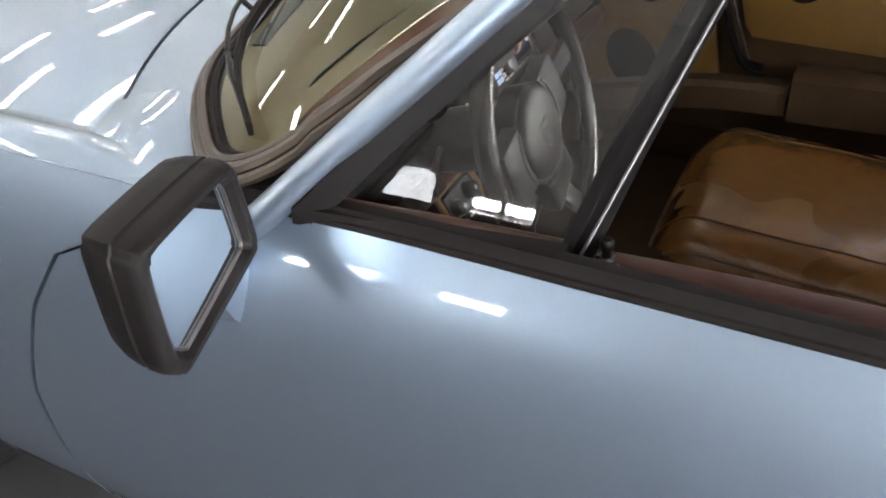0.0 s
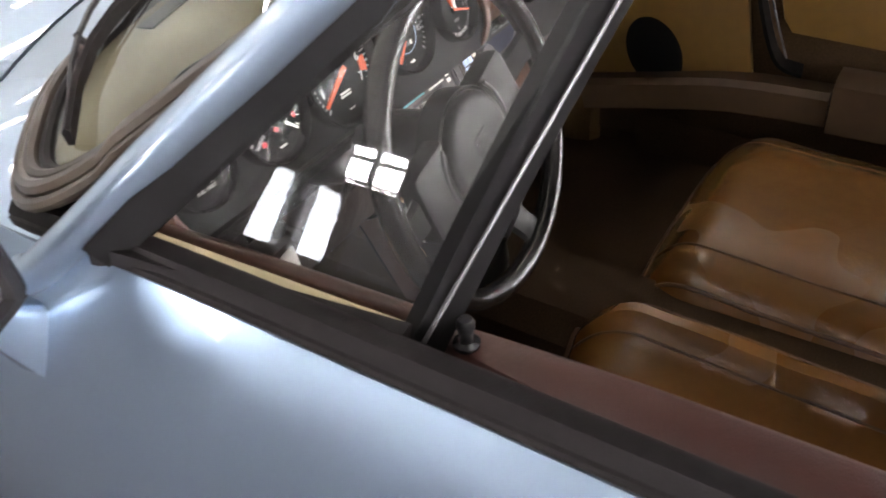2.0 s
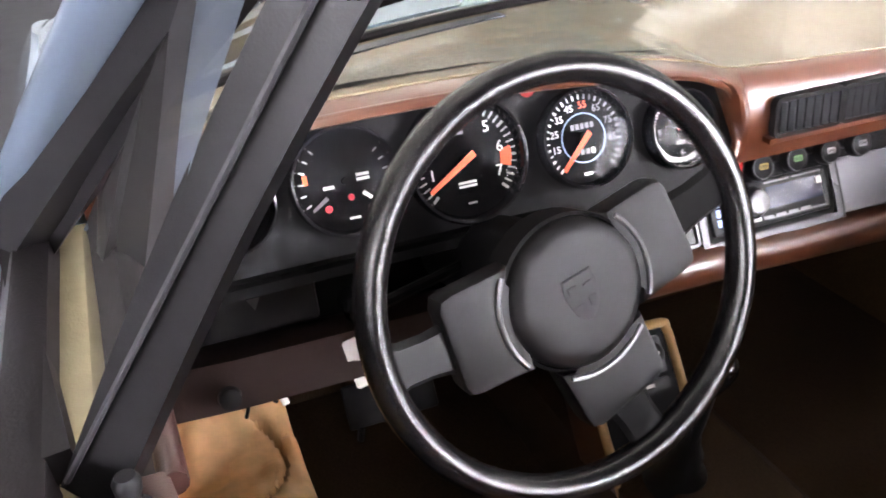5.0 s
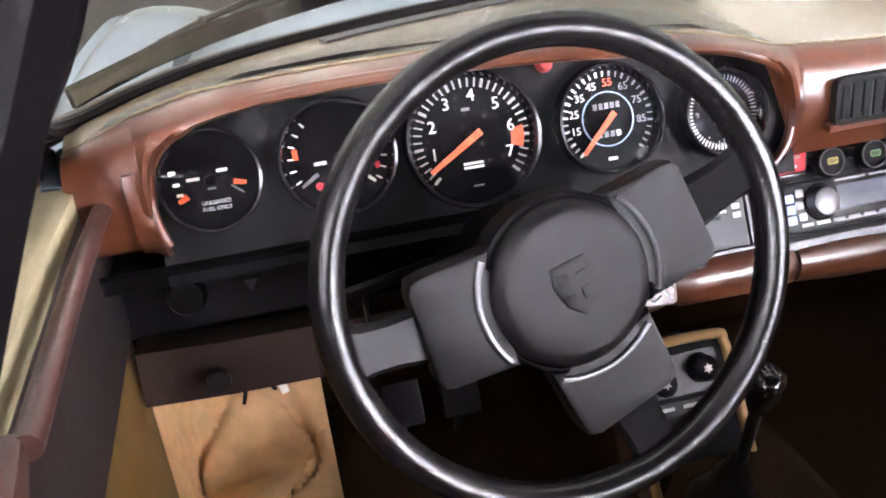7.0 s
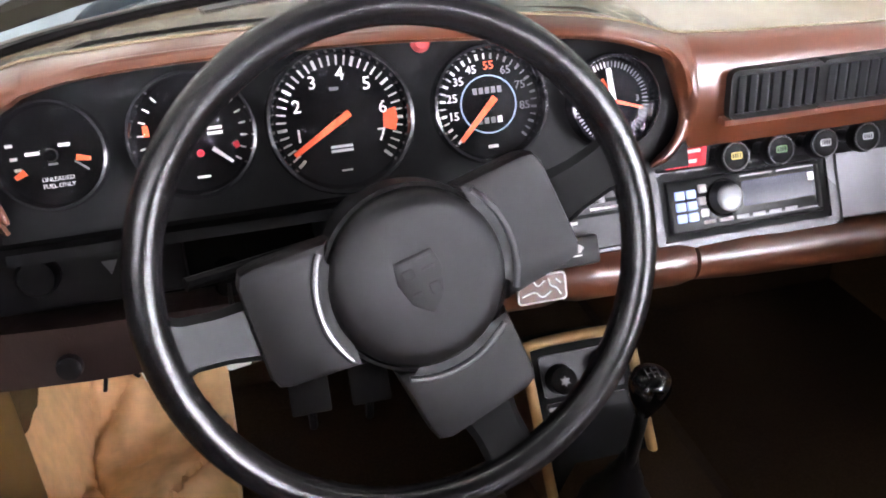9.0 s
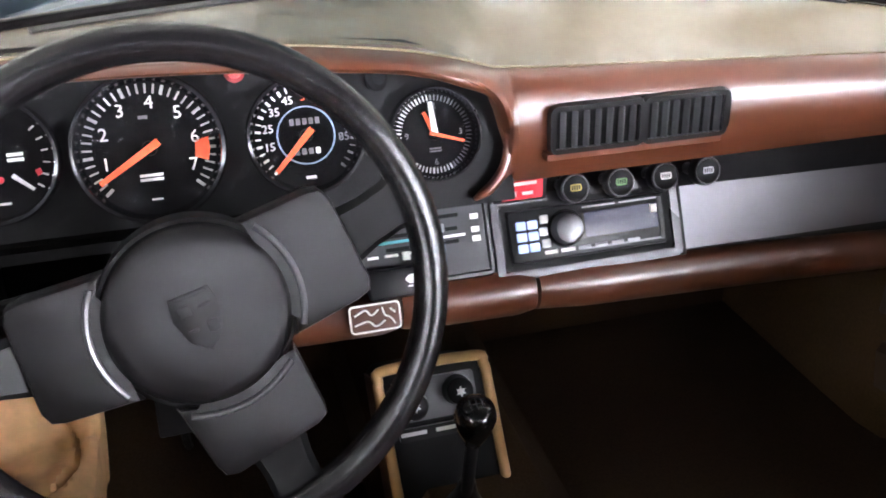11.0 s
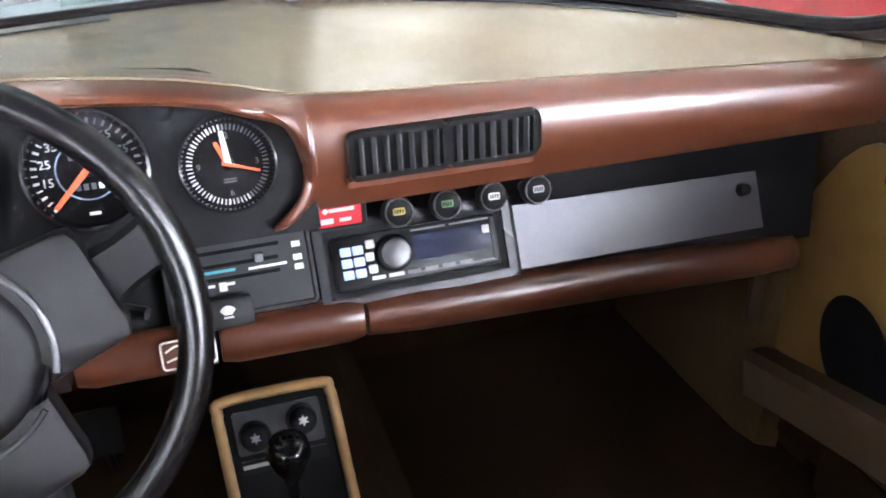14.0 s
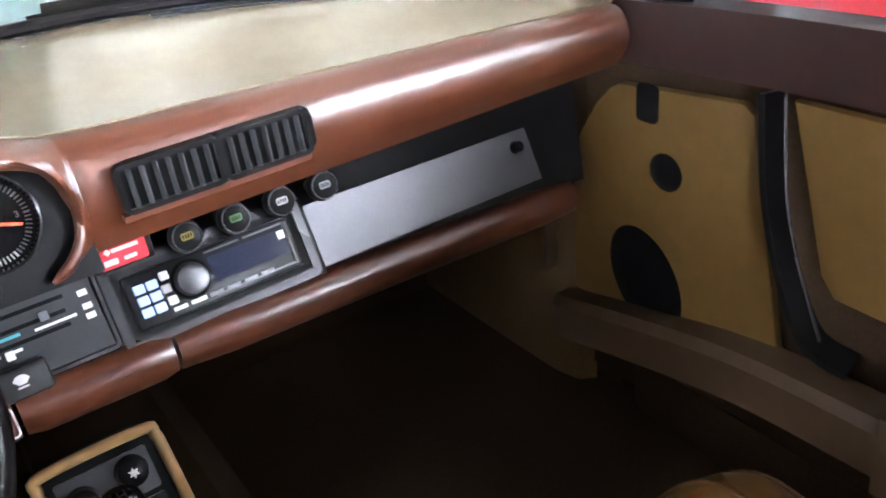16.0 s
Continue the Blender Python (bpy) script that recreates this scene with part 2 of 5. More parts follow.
def box(c, s, bevel=0.003, m=None, bm=None, seg=2):
    bm2 = bmesh.new()
    bmesh.ops.create_cube(bm2, size=1, matrix=Matrix.Diagonal((*s, 1)))
    if bevel:
        bmesh.ops.bevel(bm2, geom=bm2.edges[:], offset=min(bevel, min(s) * 0.45), segments=seg, affect="EDGES", profile=0.5)
    bm2.transform((m or Matrix()) @ Matrix.Translation(c) if m is None else Matrix.Translation(c) @ m)
    return join(bm, bm2)


def join(bm, bm2):
    if bm is None:
        return bm2
    me = bpy.data.meshes.new("tmp")
    bm2.to_mesh(me)
    bm2.free()
    bm.from_mesh(me)
    bpy.data.meshes.remove(me)
    return bm


def lathe(profile, m, seg=48, bm=None, closed=False):
    """Turns (radius, height) pairs round local z."""
    rows = [[m @ Vector((r * math.cos(a), r * math.sin(a), h)) for r, h in profile] for a in [2 * math.pi * k / seg for k in range(seg)]]
    b2, vs = grid(rows, loop_u=True)
    bmesh.ops.remove_doubles(b2, verts=b2.verts, dist=1e-6)
    return join(bm, b2)


def frames_along(pts):
    pts = [Vector(p) for p in pts]
    up = Vector((0, 0, 1))
    out = []
    for i, p in enumerate(pts):
        d = (pts[min(i + 1, len(pts) - 1)] - pts[max(i - 1, 0)]).normalized()
        if abs(d.dot(up)) > 0.95:
            up = Vector((0, 1, 0))
        s = d.cross(up).normalized()
        u = s.cross(d).normalized()
        up = u
        out.append((p, s, u))
    return out


def sweep(pts, section, bm=None, closed=False, cap=True):
    """Sweeps a (side, up) section, or a list of them, along points."""
    fr = frames_along(pts)
    if closed:
        n = len(pts)
        P = [Vector(p) for p in pts]
        fr = []
        for i in range(n):
            d = (P[(i + 1) % n] - P[i - 1]).normalized()
            fr.append((P[i], None, d))
        c = sum(P, Vector()) / n
        fr = [(p, (p - c - (p - c).project(d)).normalized(), d) for p, _, d in fr]
        fr = [(p, s, d.cross(s).normalized()) for p, s, d in fr]
    rows = []
    for i, (p, s, u) in enumerate(fr):
        sec = section[i] if isinstance(section[0], list) else section
        rows.append([p + s * a + u * b for a, b in sec])
    b2, vs = grid(rows, loop_u=closed, loop_v=True)
    if cap and not closed:
        for r in (vs[0], vs[-1]):
            b2.faces.new(r)
    return join(bm, b2)


def ring(r, n=10, ry=None):
    return [(r * math.cos(2 * math.pi * k / n), (ry or r) * math.sin(2 * math.pi * k / n)) for k in range(n)]


def tube(pts, r, n=10, bm=None, closed=False):
    return sweep(pts, ring(r, n), bm, closed)


def smooth_line(pts, n=6, closed=False):
    """Catmull-Rom through points."""
    P = [Vector(p) for p in pts]
    out = []
    m = len(P)
    for i in range(m if closed else m - 1):
        a, b = P[i], P[(i + 1) % m]
        z = P[i - 1] if closed or i else a
        c = P[(i + 2) % m] if closed or i + 2 < m else b
        for k in range(n):
            t = k / n
            out.append(0.5 * (2 * a + (b - z) * t + (2 * z - 5 * a + 4 * b - c) * t * t + (3 * a - z - 3 * b + c) * t ** 3))
    if not closed:
        out.append(P[-1])
    return out


def lerp_table(tab, v):
    return float(np.interp(v, [a for a, _ in tab], [b for _, b in tab]))


def plate(outline, m, depth, bm=None, bevel=0.0):
    """An outline of local (x, y) points, extruded from local z 0 to depth."""
    b2 = bmesh.new()
    lo = [b2.verts.new(m @ Vector((x, y, 0))) for x, y in outline]
    hi = [b2.verts.new(m @ Vector((x, y, depth))) for x, y in outline]
    n = len(outline)
    b2.faces.new(lo)
    top = b2.faces.new(hi)
    for i in range(n):
        b2.faces.new((lo[i], lo[(i + 1) % n], hi[(i + 1) % n], hi[i]))
    if bevel:
        bmesh.ops.bevel(b2, geom=list(top.edges), offset=bevel, segments=2, affect="EDGES", profile=0.5)
    return join(bm, b2)


def rounded(w, h, r, n=5, cx=0.0, cy=0.0):
    out = []
    for sx, sy, a0 in ((1, 1, 0), (-1, 1, 90), (-1, -1, 180), (1, -1, 270)):
        for k in range(n + 1):
            a = radians(a0 + 90 * k / n)
            out.append((cx + sx * (w / 2 - r) + r * math.cos(a), cy + sy * (h / 2 - r) + r * math.sin(a)))
    return out


def text(words, m, size, material, parent, name="lettering", depth=0.0004, align="CENTER"):
    cu = bpy.data.curves.new("letters", "FONT")
    cu.body, cu.size, cu.extrude, cu.align_x, cu.align_y = words, size, depth, align, "CENTER"
    cu.resolution_u = 2
    tmp = bpy.data.objects.new("letters", cu)
    me = bpy.data.meshes.new_from_object(tmp)
    bpy.data.objects.remove(tmp)
    me.transform(m)
    return finish(name, me, material, parent, smooth=False)


# ---------------------------------------------------------------- the hall
HX0, HX1, HY0, HY1, HZ = -6.5, 8.0, -8.0, 8.5, 3.7


def wall_box(name, c, s, material, label):
    ob = part(name, box(c, s, 0.0), material, None, "", smooth=False)
    return tagged(ob, label, name.split("_")[0], kind="structure")


wall_box("floor", ((HX0 + HX1) / 2, (HY0 + HY1) / 2, -0.05), (HX1 - HX0 + 0.4, HY1 - HY0 + 0.4, 0.1), M_CONCRETE, "grey painted concrete floor of a car hall")
wall_box("ceiling", ((HX0 + HX1) / 2, (HY0 + HY1) / 2, HZ + 0.06), (HX1 - HX0 + 0.4, HY1 - HY0 + 0.4, 0.12), M_CEIL, "plain grey hall ceiling carrying tube lamps")
wall_box("wall_north", ((HX0 + HX1) / 2, HY1 + 0.1, HZ / 2), (HX1 - HX0, 0.2, HZ), M_WALL, "off-white painted wall ahead of the cars")
# south, east and west walls have wide glazed openings
SOUTH = [(-6.45, -4.6, 0.06, 3.54), (3.6, 7.4, 0.06, 3.54)]
EAST = [(-7.4, -4.4, 0.30, 3.40)]
WEST = [(-7.95, -4.5, 0.06, 2.45), (1.45, 2.12, 1.60, 2.02), (3.10, 3.85, 1.52, 1.92)]


def pierced_wall(name, lo, hi, holes, side, material, label):
    """A wall split into blocks round its rectangular openings."""
    cuts = sorted({lo, hi, *[h[0] for h in holes], *[h[1] for h in holes]})
    k = 0
    for a, b in zip(cuts, cuts[1:]):
        spans = sorted([(h[2], h[3]) for h in holes if h[0] <= a and h[1] >= b])
        z = 0.0
        for z0, z1 in spans + [(HZ, HZ)]:
            if z0 - z > 1e-6:
                k += 1
                mid, wide = (a + b) / 2, b - a
                at = (mid, HY0 - 0.1) if side == "south" else (HX1 + 0.1, mid) if side == "east" else (HX0 - 0.1, mid)
                size = (wide, 0.2) if side == "south" else (0.2, wide)
                wall_box("%s_%d" % (name, k), (*at, (z + z0) / 2), (*size, z0 - z), material, label)
            z = z1


pierced_wall("wall_south", HX0, HX1, SOUTH, "south", M_DARKWALL, "dark grey wall round the glazed bays")
pierced_wall("wall_east", HY0, HY1, EAST, "east", M_WALL, "off-white painted side wall of the hall")
pierced_wall("wall_west", HY0, HY1, WEST, "west", M_MIDWALL, "grey side wall of the hall")


def hall_window(name, lo, hi, z0, z1, side):
    """A glazed bay: frame, mullions and transom as bars, bright sky behind."""
    def at(u, d, z):
        return (u, HY0 - d, z) if side == "south" else (HX1 + d, u, z) if side == "east" else (HX0 - d, u, z)

    def size(u, d, z):
        return (u, d, z) if side == "south" else (d, u, z)
    w = thing(name, at((lo + hi) / 2, 0.05, z0), "steel-framed hall window with white sky behind it", "window", kind="structure")
    big = hi - lo > 1.5
    n, b = (1 if side == "west" else 3, 0.06) if big else (2, 0.03)
    for k in range(n + 1):
        u = lo + 0.03 + (hi - lo - 0.06) * k / n
        part("mullion", box(at(u, 0.06, (z0 + z1) / 2), size(b, 0.07, z1 - z0), 0.004), M_STEEL, w)
    for z in (z0 + 0.03, z1 - 0.03) if n == 1 else (z0 + 0.03, z0 + (z1 - z0) * 0.62, z1 - 0.03):
        part("transom", box(at((lo + hi) / 2, 0.06, z), size(hi - lo - 0.06, 0.062, b), 0.004), M_STEEL, w)
    for k in range(n):
        a = lo + 0.03 + (hi - lo - 0.06) * (k + 0.5) / n
        part("pane", box(at(a, 0.075, (z0 + z1) / 2), size((hi - lo) / n - 0.03, 0.006, z1 - z0 - 0.06), 0), M_GLASS, w, smooth=False).visible_shadow = False
    return w


k = 0
for side, bays in (("south", SOUTH), ("east", EAST), ("west", WEST)):
    for bay in bays:
        k += 1
        hall_window("window_%d" % k, *bay, side)
part("ground", box((0.5, 0.0, -0.13), (24.0, 26.0, 0.05), 0), M_ASPHALT, None, smooth=False)
tagged(bpy.data.objects["ground"], "grey paved yard outside the hall", "ground", kind="structure")
for c, sz in (((0.5, HY0 - 3.0, 2.4), (24.0, 0.02, 5.0)), ((HX0 - 3.0, 0.0, 2.4), (0.02, 22.0, 5.0)), ((HX1 + 3.0, 0.0, 2.4), (0.02, 22.0, 5.0))):
    tagged(part("backdrop", box(c, sz, 0), M_SKYPANE, None, smooth=False), "white overcast daylight behind the panes", "backdrop", kind="structure")


def ceiling_light(at):
    lamp = thing("ceiling_light", at, "white twin fluorescent batten fixed under the ceiling", "ceiling lamp", "tube lamps under the ceiling")
    x, y, z = at
    part("housing", box((x, y, z - 0.03), (0.94, 0.14, 0.055), 0.008), M_STEEL, lamp)
    for dy in (-0.045, 0.045):
        part("lamp_tube", tube([(x - 0.44, y + dy, z - 0.075), (x + 0.44, y + dy, z - 0.075)], 0.016, 8), M_TUBE, lamp, "glowing fluorescent tube")
    for dx in (-0.45, 0.45):
        part("tube_holder", box((x + dx, y, z - 0.07), (0.02, 0.13, 0.04), 0.004), M_STEEL, lamp)
    return lamp


first = ceiling_light((-5.7, -7.0, HZ))
for i in range(8):
    for j in range(9):
        if i or j:
            copy_thing(first, pose(-5.7 + 1.8 * i + 0.35 * (j % 2), -7.0 + 1.85 * j, HZ))

# ---------------------------------------------------------------- the car's shell
car = thing("sports_car", (0, 0, 0), "light blue metallic classic sports car parked in a hall", "car")
SIDE = [(0.07, 0.710), (0.13, 0.745), (0.20, 0.775), (0.30, 0.803), (0.42, 0.8225), (0.52, 0.8315), (0.60, 0.8335), (0.66, 0.8315), (0.72, 0.8245), (0.77, 0.8140), (0.81, 0.8015), (0.845, 0.7855), (0.88, 0.763)]
SLOPE = np.gradient([b for _, b in SIDE], [a for a, _ in SIDE])
CUT = [(0.20, 0.405), (0.31, 0.40), (0.53, 0.362), (0.70, 0.287), (0.786, 0.227), (0.825, 0.14), (0.85, 0.05), (0.862, -0.01), (0.88, -0.05)]


def belt(y):
    """Height of the door's upper edge."""
    return 0.886 + (0.012 if y < -0.2 else 0.012 * (0.1 - y) / 0.3 if y < 0.1 else 0.0)


def flank_curve(z):
    """A smooth curve through SIDE, bowed at each point by SLOPE."""
    k = max(0, min(len(SIDE) - 2, sum(1 for a, _ in SIDE if a <= z) - 1))
    (a, p), (b, q) = SIDE[k], SIDE[k + 1]
    h, t = b - a, (z - a) / (b - a)
    return p * (1 + 2 * t) * (1 - t) ** 2 + q * t * t * (3 - 2 * t) + h * (SLOPE[k] * t * (1 - t) ** 2 + SLOPE[k + 1] * t * t * (t - 1))


def flank(y, z):
    """Half width of the body at y and height z."""
    x = flank_curve(min(z, 0.88))
    arch = math.exp(-((y - 0.95) / 0.34) ** 2) + 1.6 * math.exp(-((y + 1.35) / 0.4) ** 2)
    x += 0.022 * arch * max(0.0, 1 - abs(z - 0.55) / 0.4)
    nose = max(0.0, y - 0.9) / 0.85
    tail = max(0.0, -1.5 - y) / 0.75
    return x * (1 - 0.20 * nose ** 2.2 - 0.16 * tail ** 2.0)


def zlevels(top):
    return [0.07, 0.13, 0.20, 0.26, 0.33, 0.38, 0.42, 0.47, 0.52, 0.56, 0.60, 0.63, 0.66, 0.69, 0.71, 0.73, 0.75, 0.77, 0.785, 0.80, 0.8125, 0.825, 0.835, 0.845, 0.855, 0.863, top - 0.008, top]


for s in (-1, 1):
    # door skin
    rows = []
    for k, z in enumerate(zlevels(0.88)):
        y1 = lerp_table(CUT, z) - 0.0035
        ys = np.linspace(-1.02, y1, 16)
        rows.append([(s * flank(y, z), y, z + (belt(y) - 0.88) * max(0, (z - 0.8) / 0.08)) for y in ys])
    SHIFT = (0, 0, 0) if s < 0 else (-0.060, 0, -0.050)
    part("door_skin", shell(rows, 0.012, flip=(s < 0)), M_PAINT, car).location = (SHIFT[0] * 0.2, 0, SHIFT[2])
    # Black strip added along the cut line, standing in for the gap's shade.
    gap = [(s * (flank(lerp_table(CUT, z), z) - 0.005), lerp_table(CUT, z), z) for z in zlevels(0.87)]
    part("door_gap_seal", sweep(gap, [(-0.012, -0.004), (-0.012, 0.004), (0.012, 0.004), (0.012, -0.004)]), M_RUBBER, car, "dark strip put into the door gap for its shade")
    # front wing below the crown
    rows = []
    for z in zlevels(0.88):
        y0 = lerp_table(CUT, z) + 0.0035
        rows.append([(s * flank(y, z - 0.16 * max(0, (y - 0.5)) ** 2 * 0.5), y, z - 0.10 * max(0, y - 0.3) ** 2 * max(0, (z - 0.5) / 0.38)) for y in y0 + (1.72 - y0) * np.linspace(0, 1, 26) ** 1.3])
    part("wing_side", shell(rows, 0.012, flip=(s < 0)), M_PAINT, car).location = SHIFT
    # crown of the front wing, from the flank over the ridge to the lid
    rows = []
    for y in np.linspace(-0.05 if s < 0 else 0.06, 1.70, 30):
        drop = 0.10 * max(0, y - 0.3) ** 2
        w = flank(y, 0.88 - 0.08 * max(0, y - 0.5) ** 2)
        inner = 0.652 - 0.10 * max(0, y - 0.5) ** 1.6 if y > 0.16 else 0.70 + 0.02 * (0.16 - y)
        rise = 0.020 * min(1.0, max(0.0, (y + 0.02) / 0.25))
        r = []
        for t in np.linspace(0, 1, 9):
            r.append((s * (w + (inner - w) * t), y, 0.88 - drop + (rise + 0.004) * math.sin(math.pi * min(1, t * 1.15) ** 0.8) - (0.017 * t if y > 0.1 else -0.004 * t)))
        rows.append(r)
    part("wing_crown", shell(rows, 0.006, flip=(s > 0)), M_PAINT, car).location = SHIFT
    # rear quarter
    rows = []
    for z in zlevels(0.88):
        rows.append([(s * flank(y, z), y, z - 0.22 * max(0, -1.3 - y) ** 2 * max(0, (z - 0.45) / 0.43)) for y in np.linspace(-2.25, -1.026, 18)])
    part("rear_quarter", shell(rows, 0.006, flip=(s < 0)), M_PAINT, car).location = SHIFT


def lid_z(x, y):
    return 0.905 - 0.055 * (abs(x + 0.04) / 0.61) ** 2.4 - 0.012 * (y - 0.3) - 0.125 * max(0, y - 0.35) ** 2


def lid_back(x):
    return 0.435 - 0.145 * (abs(x + 0.04) / 0.61) ** 2.2


rows = [[(x, lid_back(x) + (1.68 - 0.25 * (x / 0.65) ** 2 - lid_back(x)) * t, lid_z(x, lid_back(x) + (1.68 - lid_back(x)) * t)) for x in -0.04 + np.linspace(-0.60, 0.60, 25) * (1 - 0.18 * t ** 2)] for t in np.linspace(0, 1, 20)]
part("front_lid", shell(rows, 0.006), M_PAINT, car, "light blue metallic front luggage lid")


def glass_low(x):
    if x < 0:
        return Vector((x, 0.262 - 0.34 * x * x - 1.5 * max(0.0, -x - 0.5) ** 2, 0.938 - 0.035 * x * x - 0.4 * max(0.0, -x - 0.6) ** 2))
    return Vector((x, 0.262 - 0.75 * x * x, 0.938 - 0.115 * x * x))


def glass_high(x):
    return Vector((x * (0.77 if x < 0 else 0.82), -0.18 - 0.50 * x * x, 1.262 - 0.10 * x * x))


def screen(x, t):
    """A point of the windscreen, t from its foot to its head."""
    k, b = math.sin(math.pi * t), 1 - (x / 0.77) ** 2
    return glass_low(x).lerp(glass_high(x), t) + Vector((-0.05 * x * k, 0.03 * k * b, 0.03 * k * (0.5 + 0.5 * b)))


WL, WR = -0.755, 0.655      # ends of the glass at the pillars
rows = [[(x, lid_back(max(-0.65, min(x, 0.57))) - 0.006, lid_z(x, lid_back(max(-0.65, min(x, 0.57)))) - 0.001) if t == 0 else tuple(Vector((x, lid_back(max(-0.65, min(x, 0.57))) - 0.006, lid_z(x, 0.4))).lerp(glass_low(x) + Vector((0, 0.015, -0.012)), t)) for x in np.linspace(-0.70, 0.60, 31)] for t in (0, 0.3, 0.6, 0.85, 1.0)]
part("cowl", shell(rows, 0.006), M_PAINT, car, "light blue metallic scuttle panel below the windscreen")
# windscreen
rows = []
for t in (0, 0.01, 0.03, 0.06, 0.10, 0.17, 0.25, 0.4, 0.55, 0.7, 0.85, 1.0):
    rows.append([tuple(screen(x, t)) for x in np.linspace(WL + 0.06 * max(0, 1 - math.sqrt(t / 0.25)) ** 2, WR - 0.11 * max(0, 1 - math.sqrt(t / 0.25)) ** 2, 25)])
ws = part("windscreen", grid(rows)[0], M_SCREEN, car, "clear raked windscreen glass")
ws.visible_shadow = False


def ws_edge(grow=0.0):
    def up(x, t):
        return screen(x, t)
    lowe = [glass_low(x) for x in np.linspace(WL + 0.075, WR - 0.125, 22)]
    arc = np.linspace(0.08, 0.92, 6)
    corner_r = [up(WR - 0.11 * (1 - s) ** 2, 0.25 * s * s) for s in arc]
    corner_l = [up(WL + 0.06 * (1 - s) ** 2, 0.25 * s * s) for s in arc[::-1]]
    right = [up(WR, t) for t in np.linspace(0.27, 0.92, 10)]
    high = [glass_high(x) for x in np.linspace(WR - 0.06, WL + 0.06, 18)]
    left = [up(WL, t) for t in np.linspace(0.92, 0.27, 10)]
    return smooth_line(lowe + corner_r + right + high + left + corner_l, 2, True)


edge = ws_edge()
part("windscreen_seal", tube([p + Vector((0, 0.0, -0.002)) for p in edge], 0.0075, 8, closed=True), M_RUBBER, car, "black inner lip of the windscreen seal")
cen = Vector((0, 0.0, 1.08))
for off, r, lift in ((0.010, 0.0075, 0.004), (0.022, 0.0085, 0.002), (0.034, 0.0070, -0.006)):
    part("windscreen_seal", tube([p + (p - cen - Vector((0, (p - cen).y * 0.4, 0))).normalized() * off * (1.0 if p.z < 1.02 else 0.45) + Vector((0, 0.008, -0.004 if p.z < 0.97 else 0.002)) + Vector((0, 0.6, 0.8)) * lift for p in edge], r if off < 0.03 else r, 8, closed=True), M_SEAL, car, "ridged weathered brown lip of the windscreen seal")

for s in (-1, 1):
    # pillar: painted outer strip from the scuttle to the roof
    base = [(s * 0.792, -0.028, 0.864), (s * 0.783, -0.061, 0.885), (s * 0.726, -0.164, 0.985), (s * 0.661, -0.279, 1.095), (s * 0.613, -0.366, 1.175), (s * 0.582, -0.435, 1.222)]
    if s > 0:
        base = [(0.700, -0.055, 0.862), (0.690, -0.090, 0.885), (0.640, -0.185, 0.985), (0.588, -0.285, 1.095), (0.555, -0.355, 1.175), (0.540, -0.430, 1.222)]
    sec = ring(0.024, 14, 0.018)
    part("pillar", sweep(smooth_line(base, 5), sec), M_PAINT, car, "light blue metallic windscreen pillar")
    rows = []
    for t in np.linspace(0, 1, 12):
        wx = -0.757 if s < 0 else 0.660
        g = screen(wx, t)
        o = smooth_line(base, 11)[min(55, 5 + int(t * 50))]
        rows.append([g, g.lerp(o, 0.5) + Vector((0, 0, -0.006)), o + Vector((-s * 0.010, -0.006, -0.008)), o + Vector((-s * 0.026, -0.034, -0.022)), g + Vector((-s * 0.010, -0.034, -0.014))])
    bmx, vs = grid(rows, loop_v=True)
    part("pillar_lining", bmx, M_TRIM, car, "black trimmed inner windscreen pillar")
    # panel between the screen's corner, the pillar and the wing
    inner = smooth_line([(0.56, 0.18, 0.900), (0.645, 0.125, 0.898), (0.700, 0.075, 0.894), (0.738, 0.015, 0.890), (0.752, -0.03, 0.886), (0.756, -0.055, 0.886)], 4)
    outer = smooth_line([(0.60, 0.31, 0.876), (0.70, 0.25, 0.882), (0.765, 0.14, 0.882), (0.775, 0.04, 0.881), (0.772, -0.03, 0.876), (0.768, -0.05, 0.874)], 4)
    rows = [[(s * p.x, p.y, p.z) for p in (a, a.lerp(b, 0.3) + Vector((0, 0, 0.004)), a.lerp(b, 0.65) + Vector((0, 0, 0.006)), b)] for a, b in zip(inner, outer)]
    if s < 0:
        part("pillar_foot", shell(rows, 0.005), M_PAINT, car)

# roof with lining and side rails
rows = [[(x, y - 0.24 * (abs(x) / 0.6) ** 2 * max(0, 1 - r / 3), 1.300 - 0.16 * (x / 0.62) ** 2 * 0.5 - 0.03 * ((y + 0.75) / 0.6) ** 2 + 0.0) for x in np.linspace(-0.545, 0.545, 13)] for r, y in enumerate(np.linspace(-0.19, -1.45, 12))]
part("roof", shell(rows, 0.008), M_PAINT, car)
part("headlining", shell([[(x * 0.985, y, z - 0.030) for x, y, z in r] for r in rows], 0.006), mat("black_headlining", (0.03, 0.028, 0.026), 0.9, 0, 300, 0.2, 0.3), car, "black cloth roof lining")
for s in (-1, 1):
    part("roof_rail", tube(smooth_line([(s * 0.556, -0.41, 1.220), (s * 0.548, -0.65, 1.240), (s * 0.545, -0.9, 1.245), (s * 0.55, -1.2, 1.225), (s * 0.60, -1.55, 1.08), (s * 0.69, -1.75, 0.90)], 5), 0.020, 10), M_PAINT, car)
rows = [[(x * (0.62 + 0.06 * t), -1.45 - 0.62 * t, 1.235 - 0.06 * x * x - 0.38 * t ** 1.4) for x in np.linspace(-1, 1, 11)] for t in np.linspace(0, 1, 8)]
part("rear_window", grid(rows)[0], M_GLASS, car, "sloping rear window").visible_shadow = False
